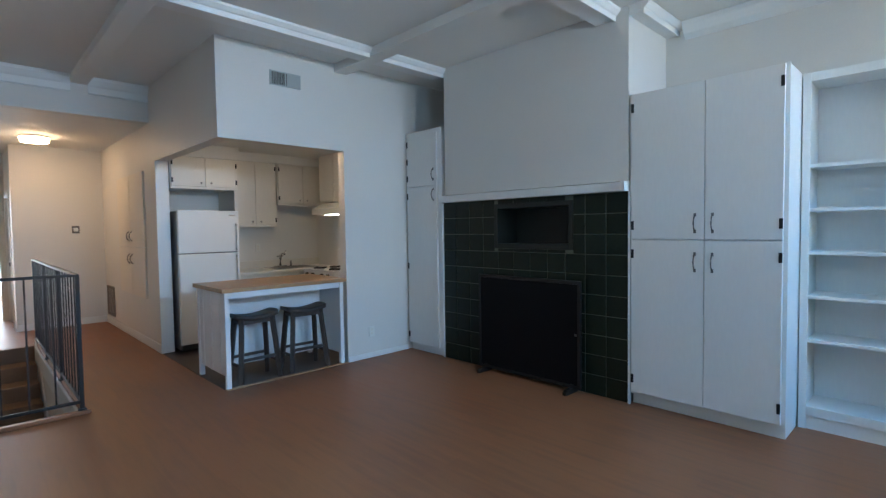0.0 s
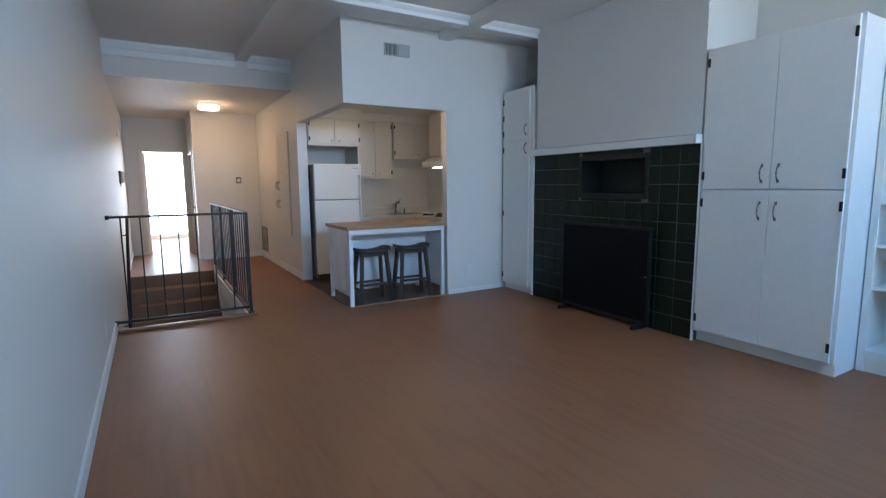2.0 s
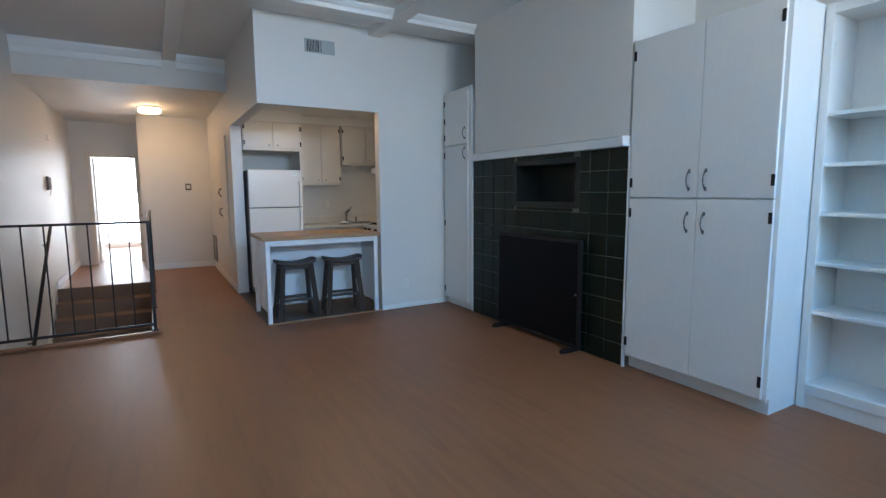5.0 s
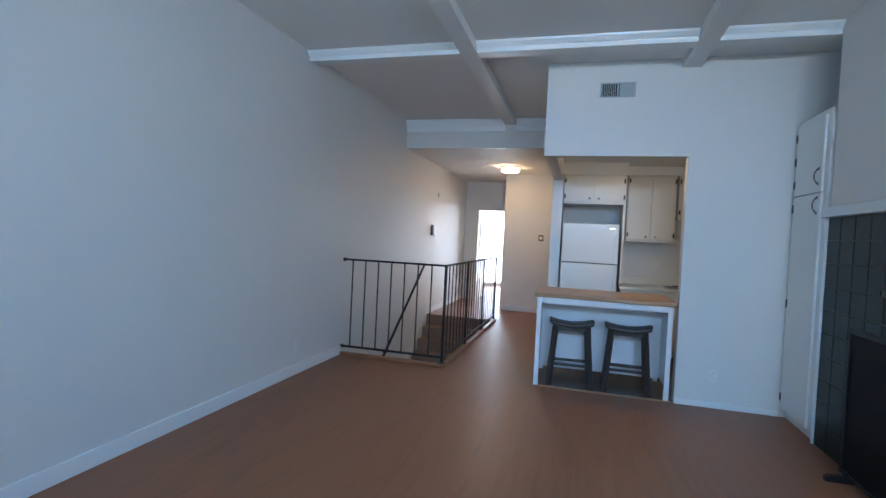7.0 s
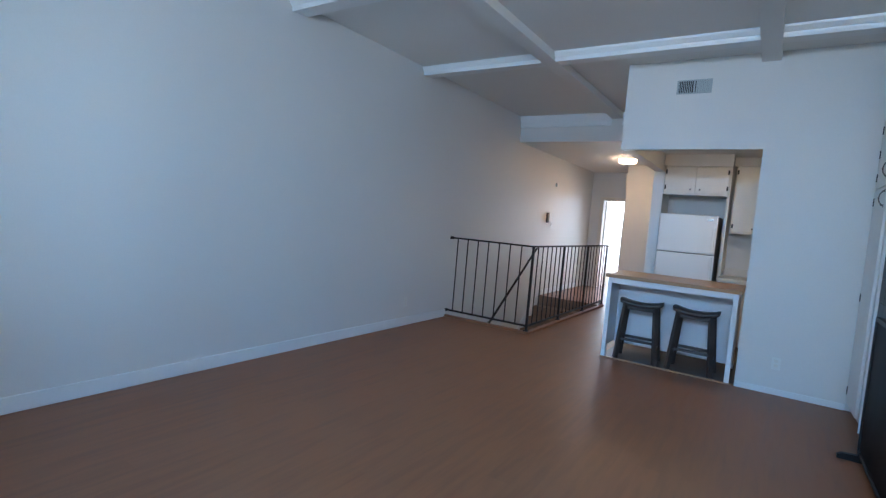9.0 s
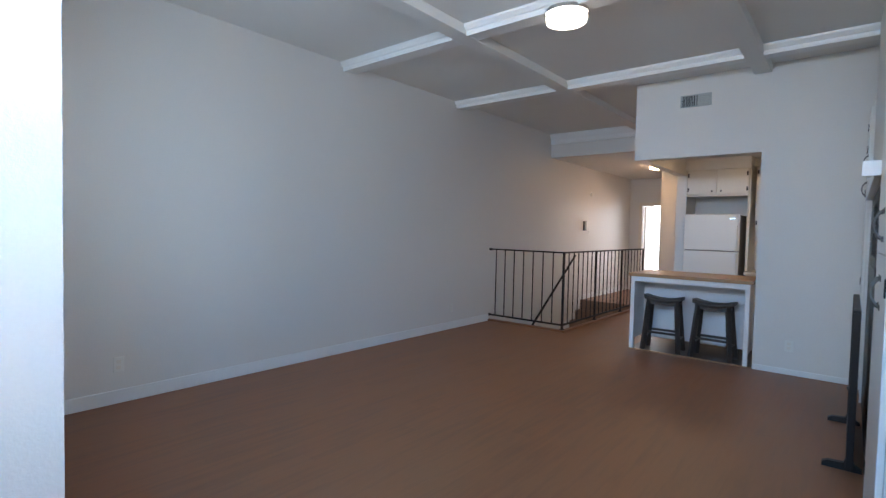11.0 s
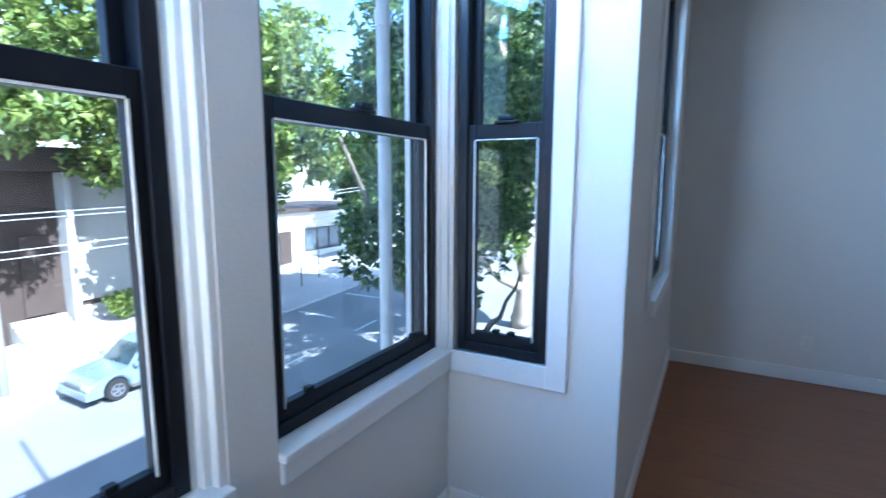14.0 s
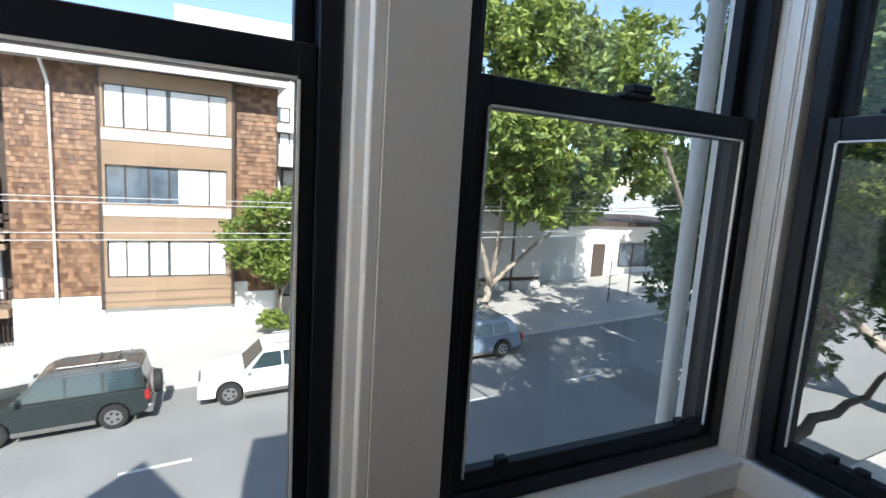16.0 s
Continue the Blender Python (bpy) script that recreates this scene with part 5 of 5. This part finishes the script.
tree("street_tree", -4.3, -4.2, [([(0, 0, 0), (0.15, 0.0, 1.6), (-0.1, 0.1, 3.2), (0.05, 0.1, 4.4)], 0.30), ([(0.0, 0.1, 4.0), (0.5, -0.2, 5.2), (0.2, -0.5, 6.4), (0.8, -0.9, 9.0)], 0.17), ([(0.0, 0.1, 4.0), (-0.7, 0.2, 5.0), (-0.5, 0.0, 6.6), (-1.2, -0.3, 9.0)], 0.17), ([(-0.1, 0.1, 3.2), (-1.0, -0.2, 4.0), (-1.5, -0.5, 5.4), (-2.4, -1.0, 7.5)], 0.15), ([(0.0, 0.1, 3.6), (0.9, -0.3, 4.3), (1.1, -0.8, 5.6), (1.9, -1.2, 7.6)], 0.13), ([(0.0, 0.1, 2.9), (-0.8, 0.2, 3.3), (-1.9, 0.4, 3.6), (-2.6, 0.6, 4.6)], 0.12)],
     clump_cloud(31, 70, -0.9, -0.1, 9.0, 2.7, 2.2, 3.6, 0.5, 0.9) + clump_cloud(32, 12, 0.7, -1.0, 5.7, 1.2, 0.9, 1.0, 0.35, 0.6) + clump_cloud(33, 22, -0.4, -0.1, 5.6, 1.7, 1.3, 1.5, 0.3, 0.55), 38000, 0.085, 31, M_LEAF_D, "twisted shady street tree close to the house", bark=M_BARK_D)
tree("small_tree", 1.05, -22.6, [([(0, 0, 0), (0.1, 0, 1.0), (0.0, 0.1, 2.2)], 0.13), ([(0, 0, 1.8), (0.9, 0.1, 3.2), (1.3, 0.2, 4.6)], 0.07), ([(0, 0, 1.8), (-0.8, 0.1, 3.2), (-1.2, 0.2, 4.8)], 0.07)],
     clump_cloud(11, 34, 0, 0.1, 4.1, 2.1, 1.3, 2.3, 0.45, 0.9), 11000, 0.13, 11, M_LEAF, "leafy small tree before the white building")
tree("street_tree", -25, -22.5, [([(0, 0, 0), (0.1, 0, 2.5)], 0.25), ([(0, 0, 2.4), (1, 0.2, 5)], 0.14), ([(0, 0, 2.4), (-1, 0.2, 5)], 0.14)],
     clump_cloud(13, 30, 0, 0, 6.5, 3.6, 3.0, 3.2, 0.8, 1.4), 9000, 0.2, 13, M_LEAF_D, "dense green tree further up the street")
for bx_, by_, n, sd in ((-1.0, -23.0, 9, 21), (-2.3, -23.4, 8, 22), (1.4, -21.6, 5, 23), (-8.6, -23.6, 9, 24)):
    tree("bush", bx_, by_, [([(0, 0, 0), (0.05, 0, 0.7)], 0.04)], clump_cloud(sd, n, 0, 0, 0.75 if n != 8 else 1.7, 1.0 if n != 8 else 0.6, 0.5, 0.5 if n != 8 else 1.3, 0.25, 0.5), 2600, 0.09, sd, M_LEAF, "clipped green bush beside the sidewalk")

# ---- poles and wires ----
pole = thing("utility_pole", (-1.95, -19.2, gz(-1.95)), "pale street pole with a curved lamp arm", "pole")
part("shaft", rod((-1.95, -19.2, gz(-1.95) + 0.1), (-1.95, -19.2, 1.9), 0.15, 0.11, 14), M_POLE, pole, smooth=True)
part("arm", tube([(-1.95, -19.2, 1.8), (-1.95, -19.1, 3.2), (-2.1, -18.9, 4.2), (-2.7, -18.5, 4.8), (-3.4, -18.2, 4.9)], [0.06, 0.055, 0.05, 0.045, 0.04]), M_POLE, pole, smooth=True)
part("lamp_head", box(-3.9, -18.3, 4.82, -3.3, -18.1, 4.97, 0.03), M_POLE, pole)
part("equipment_box", box(-1.78, -19.05, 0.2, -1.5, -18.85, 1.5, 0.03), M_STUCCO2, pole)
near_pole = thing("metal_pole", (1.74, -1.5, gz(1.74)), "pale metal pole standing before the bay", "pole")
part("shaft", rod((1.74, -1.5, gz(1.74)), (1.74, -1.5, 7.0), 0.045, 0.045, 14), M_POLE, near_pole, smooth=True)
part("collar", rod((1.74, -1.5, 2.55), (1.74, -1.5, 2.63), 0.055, 0.055, 14), M_POLE, near_pole)
wires = thing("overhead_wires", (-10, -17, 0), "thin overhead wires along the street", "wires")
for y, z in ((-18.9, 0.4), (-18.6, 0.25), (-18.9, -0.75), (-18.6, -0.95)):
    part("wire", tube([(24, y, z + 0.5), (11, y, z - 0.1), (-2.3, y, z), (-16, y, z + 0.35), (-34, y, z + 1.8)], 0.014, 5), M_POLE, wires)
sign = thing("street_sign", (-16.3, -20.3, gz(-16.3)), "green post box and thin sign posts at the corner", "sign post")
part("post", rod((-16.3, -20.3, gz(-16.3) + 0.1), (-16.3, -20.3, gz(-16.3) + 2.6), 0.035), M_DWOOD, sign)
part("post", rod((-18.4, -20.9, gz(-18.4) + 0.1), (-18.4, -20.9, gz(-18.4) + 2.4), 0.035), M_DWOOD, sign)
part("bar", slab((-16.0, -20.3, gz(-16) + 1.6), (-16.9, -20.3, gz(-16) + 1.7), 0.03, 0.03), M_DWOOD, sign)
part("bar", slab((-16.0, -20.3, gz(-16) + 1.1), (-16.9, -20.3, gz(-16) + 1.2), 0.03, 0.03), M_DWOOD, sign)


# ---- parked cars ----
def car(x, y, paint, label, length=4.6, tall=1.72, boxy=True, rack=False, spare=False):
    """An estate car or off-roader that faces +x, built about its ground point."""
    c = thing("parked_car", (0, 0, 0), label, "car", "cars parked across the street")
    L, W, H = length, 0.9, tall
    f, r = L / 2, -L / 2
    belt, sill = 0.60 * H, 0.30
    wf, wr, wrad = f - 0.86, r + 0.92, 0.36
    side = [(r + 0.03, sill + 0.10), (r, 0.55), (r + 0.03, belt - 0.02), (r + 0.10, belt), (f - 1.42, belt), (f - 0.35, belt - 0.10), (f - 0.06, belt - 0.22), (f, 0.62), (f - 0.05, sill + 0.04), (f - 0.2, sill - 0.02)]
    for cx in (wf, wr):
        side += [(cx + (wrad + 0.05) * math.cos(a), 0.36 + (wrad + 0.05) * math.sin(a)) for a in np.linspace(-0.15, math.pi + 0.15, 11)]
    body = prism(side, -W, W, "y")
    bmesh.ops.bevel(body, geom=[e for e in body.edges if abs(e.verts[0].co.y - e.verts[1].co.y) < 1e-4], offset=0.05, segments=2, affect="EDGES")
    part("body", body, paint, c)
    cab = bmesh.new()
    tail = 0.16 if boxy else 0.55
    rings = []
    for xs0, xs1, w, z in ((r + 0.08, f - 1.30, W - 0.05, belt - 0.02), (r + 0.08 + tail * 0.7, f - 1.95, W - 0.20, H - 0.10), (r + 0.12 + tail, f - 2.15, W - 0.28, H)):
        rings.append([cab.verts.new(p) for p in ((xs0, -w, z), (xs1, -w, z), (xs1, w, z), (xs0, w, z))])
    for a, b in zip(rings, rings[1:]):
        for k in range(4):
            cab.faces.new((a[k], a[(k + 1) % 4], b[(k + 1) % 4], b[k]))
    cab.faces.new(rings[-1])
    cab.faces.new(rings[0][::-1])
    bmesh.ops.bevel(cab, geom=cab.edges[:], offset=0.035, segments=2, affect="EDGES")
    part("cabin", cab, paint, c, smooth=False)

    def on_side(u, z, sy, out=0.012):
        k = (z - belt + 0.02) / (H - 0.10 - belt + 0.02)
        return (u, sy * (W - 0.05 - 0.15 * k + out), z)

    zl, zh = belt + 0.05, H - 0.17
    x_back, x_front = r + 0.22 + tail * 0.5, f - 1.50
    cut1, cut2 = x_back + (x_front - x_back) * 0.30, x_back + (x_front - x_back) * 0.62
    for sy in (-1, 1):
        for a, b, top_b in ((x_back, cut1 - 0.04, 0), (cut1 + 0.04, cut2 - 0.03, 0), (cut2 + 0.03, x_front, 0.42)):
            w = bmesh.new()
            v = [w.verts.new(on_side(u, z, sy, o)) for o in (0.014, -0.01) for u, z in ((a + (0.05 if a == x_back else 0), zl), (b, zl), (b - top_b, zh), (a + (tail * 0.35 if a == x_back else 0), zh))]
            for q in ((0, 1, 2, 3), (7, 6, 5, 4), (0, 4, 5, 1), (1, 5, 6, 2), (2, 6, 7, 3), (3, 7, 4, 0)):
                w.faces.new([v[k] for k in q])
            bmesh.ops.recalc_face_normals(w, faces=w.faces[:])
            part("side_window", w, M_CARGLASS, c)
        part("mirror", box(f - 1.52, sy * (W + 0.02), belt + 0.02, f - 1.38, sy * (W + 0.20), belt + 0.17, 0.03), paint, c)
        part("headlight", box(f - 0.22, sy * 0.52, belt - 0.36, f - 0.01, sy * (W - 0.04), belt - 0.20, 0.03), M_HEAD, c)
        part("tail_light", box(r - 0.01, sy * (W - 0.22), belt - 0.34, r + 0.12, sy * (W + 0.005), belt - 0.06, 0.02), M_TAIL, c)
        for hx in (cut1 + 0.25, cut2 + 0.25):
            part("door_handle", box(hx, sy * (W - 0.005), belt - 0.16, hx + 0.16, sy * (W + 0.03), belt - 0.12, 0.01), paint, c)
    wind = bmesh.new()
    wq = [(f - 1.36, belt + 0.03), (f - 1.92, H - 0.13)]
    v = [wind.verts.new(p) for p in ((wq[0][0] + 0.03, -W + 0.16, wq[0][1]), (wq[0][0] + 0.03, W - 0.16, wq[0][1]), (wq[1][0] + 0.03, W - 0.28, wq[1][1]), (wq[1][0] + 0.03, -W + 0.28, wq[1][1]), (wq[0][0] - 0.05, -W + 0.16, wq[0][1]), (wq[0][0] - 0.05, W - 0.16, wq[0][1]), (wq[1][0] - 0.05, W - 0.28, wq[1][1]), (wq[1][0] - 0.05, -W + 0.28, wq[1][1]))]
    for q in ((0, 1, 2, 3), (7, 6, 5, 4), (0, 4, 5, 1), (1, 5, 6, 2), (2, 6, 7, 3), (3, 7, 4, 0)):
        wind.faces.new([v[k] for k in q])
    bmesh.ops.recalc_face_normals(wind, faces=wind.faces[:])
    part("windscreen", wind, M_CARGLASS, c)
    part("rear_window", slab((r + 0.10 + tail * 0.12, 0, belt + 0.06), (r + 0.08 + tail * 0.62, 0, H - 0.16), 1.36, 0.03), M_CARGLASS, c)
    part("front_bumper", box(f - 0.14, -W + 0.03, sill, f + 0.05, W - 0.03, 0.56, 0.04), M_GREYP if boxy else paint, c)
    part("rear_bumper", box(r - 0.06, -W + 0.03, sill + 0.02, r + 0.14, W - 0.03, 0.58, 0.04), M_RIM if spare else M_GREYP, c)
    part("grille", box(f - 0.03, -0.48, belt - 0.40, f + 0.012, 0.48, belt - 0.24, 0.01), M_GREYP, c)
    part("sill_trim", boxes((wr + 0.42, -W - 0.01, sill - 0.06, wf - 0.42, -W + 0.04, sill + 0.06), (wr + 0.42, W - 0.04, sill - 0.06, wf - 0.42, W + 0.01, sill + 0.06), bevel=0.01), M_GREYP, c)
    for cx in (wf, wr):
        for sy in (-1, 1):
            tyre = rod((cx, sy * (W - 0.24), wrad), (cx, sy * (W + 0.01), wrad), wrad, seg=28)
            bmesh.ops.bevel(tyre, geom=[e for e in tyre.edges if abs(e.verts[0].co.y - e.verts[1].co.y) < 1e-4], offset=0.03, segments=2, affect="EDGES")
            wheel = part("wheel", tyre, M_TYRE, c)
            rim = rod((cx, sy * (W - 0.02), wrad), (cx, sy * (W + 0.016), wrad), wrad * 0.62, wrad * 0.60, 24)
            part("rim", rim, M_RIM, wheel)
            for k in range(5):
                a = 2 * math.pi * k / 5
                p = Vector((cx + 0.13 * math.cos(a), sy * (W + 0.018), wrad + 0.13 * math.sin(a)))
                part("spoke_gap", rod(p, p + Vector((0, sy * 0.003, 0)), 0.045, seg=8), M_TYRE, wheel)
    if rack:
        for sy in (-1, 1):
            part("roof_rail", tube([(r + 0.5, sy * 0.52, H), (r + 0.55, sy * 0.52, H + 0.07), (f - 2.35, sy * 0.52, H + 0.07), (f - 2.3, sy * 0.52, H)], 0.02), M_RIM, c)
        for u in (r + 0.8, r + 1.3):
            part("roof_bar", slab((u, -0.52, H + 0.07), (u, 0.52, H + 0.07), 0.04, 0.03), M_GREYP, c)
    if spare:
        part("spare_wheel", rod((r - 0.06, 0.05, 0.95), (r - 0.26, 0.05, 0.95), 0.36, 0.34, 24), M_TYRE, c)
    c.matrix_basis = Matrix.Translation((x, y, gz(x) + 0.002)) @ Matrix.Rotation(math.atan(SLOPE), 4, "Y")
    return c


car(7.85, -16.3, car_paint("dark_green_paint", (0.014, 0.022, 0.022)), "dark green off-road car with a roof rack", 4.5, 1.80, True, True, True)
car(2.05, -16.55, car_paint("white_paint", (0.78, 0.78, 0.76)), "white compact off-road car parked at the kerb", 4.6, 1.68, False, True)
car(-5.1, -16.6, car_paint("silver_blue_paint", (0.20, 0.26, 0.33)), "silver-blue estate car under the tree", 4.7, 1.58, False, True)
for tx in (3.65, 13.35):
    bin_ = thing("garage_door", (tx, FY, -6), "white panelled garage door in the base storey", "door", "garage doors")
    part("door", box(tx - 1.2, FY + 0.002, gz(tx) + 0.14, tx + 1.2, FY + 0.04, gz(tx) + 2.2, 0.01), M_STUCCO, bin_)

# ---- fireplace tiles ----
tile_mesh = {}
tiles = bpy.data.objects["fireplace_backing"]
rng = random.Random(4)
TW, TH = 0.197, 0.1755
for r in range(10):
    for c in range(11):
        y0, y1 = 3.273 + c * TW, 3.273 + (c + 1) * TW
        z0, z1 = r * TH, (r + 1) * TH
        y0, y1 = y0 + 0.0032, min(y1, 5.439) - 0.0032
        cuts = [(y0, y1, z0 + 0.0032, z1 - 0.0032)]
        ny0, ny1, nz0, nz1 = 3.785, 4.695, 1.262, 1.705
        if y1 > ny0 and y0 < ny1 and z1 > nz0 and z0 < nz1:
            cuts = []
            if y0 < ny0 - 0.01:
                cuts.append((y0, ny0 - 0.002, z0 + 0.0032, z1 - 0.0032))
            elif y1 > ny1 + 0.01:
                cuts.append((ny1 + 0.002, y1, z0 + 0.0032, z1 - 0.0032))
            elif z0 < nz0 - 0.01:
                cuts.append((y0, y1, z0 + 0.0032, nz0 - 0.002))
            elif z1 > nz1 + 0.01:
                cuts.append((y0, y1, nz1 + 0.002, z1 - 0.0032))
        for a, b, lo, hi in cuts:
            key = (round(b - a, 3), round(hi - lo, 3))
            if key not in tile_mesh:
                bm = box(-0.007, -(b - a) / 2, -(hi - lo) / 2, 0.0, (b - a) / 2, (hi - lo) / 2)
                bmesh.ops.bevel(bm, geom=[e for e in bm.edges if all(v.co.x < -0.003 for v in e.verts)], offset=0.003, segments=1, affect="EDGES")
                tile_mesh[key] = bpy.data.meshes.new("tile")
                bm.to_mesh(tile_mesh[key])
                bm.free()
                tile_mesh[key].materials.append(M_TILE)
            t = new("tile", tile_mesh[key])
            t.location = (4.5348 - rng.random() * 0.0012, (a + b) / 2, (lo + hi) / 2)
            t.parent = tiles
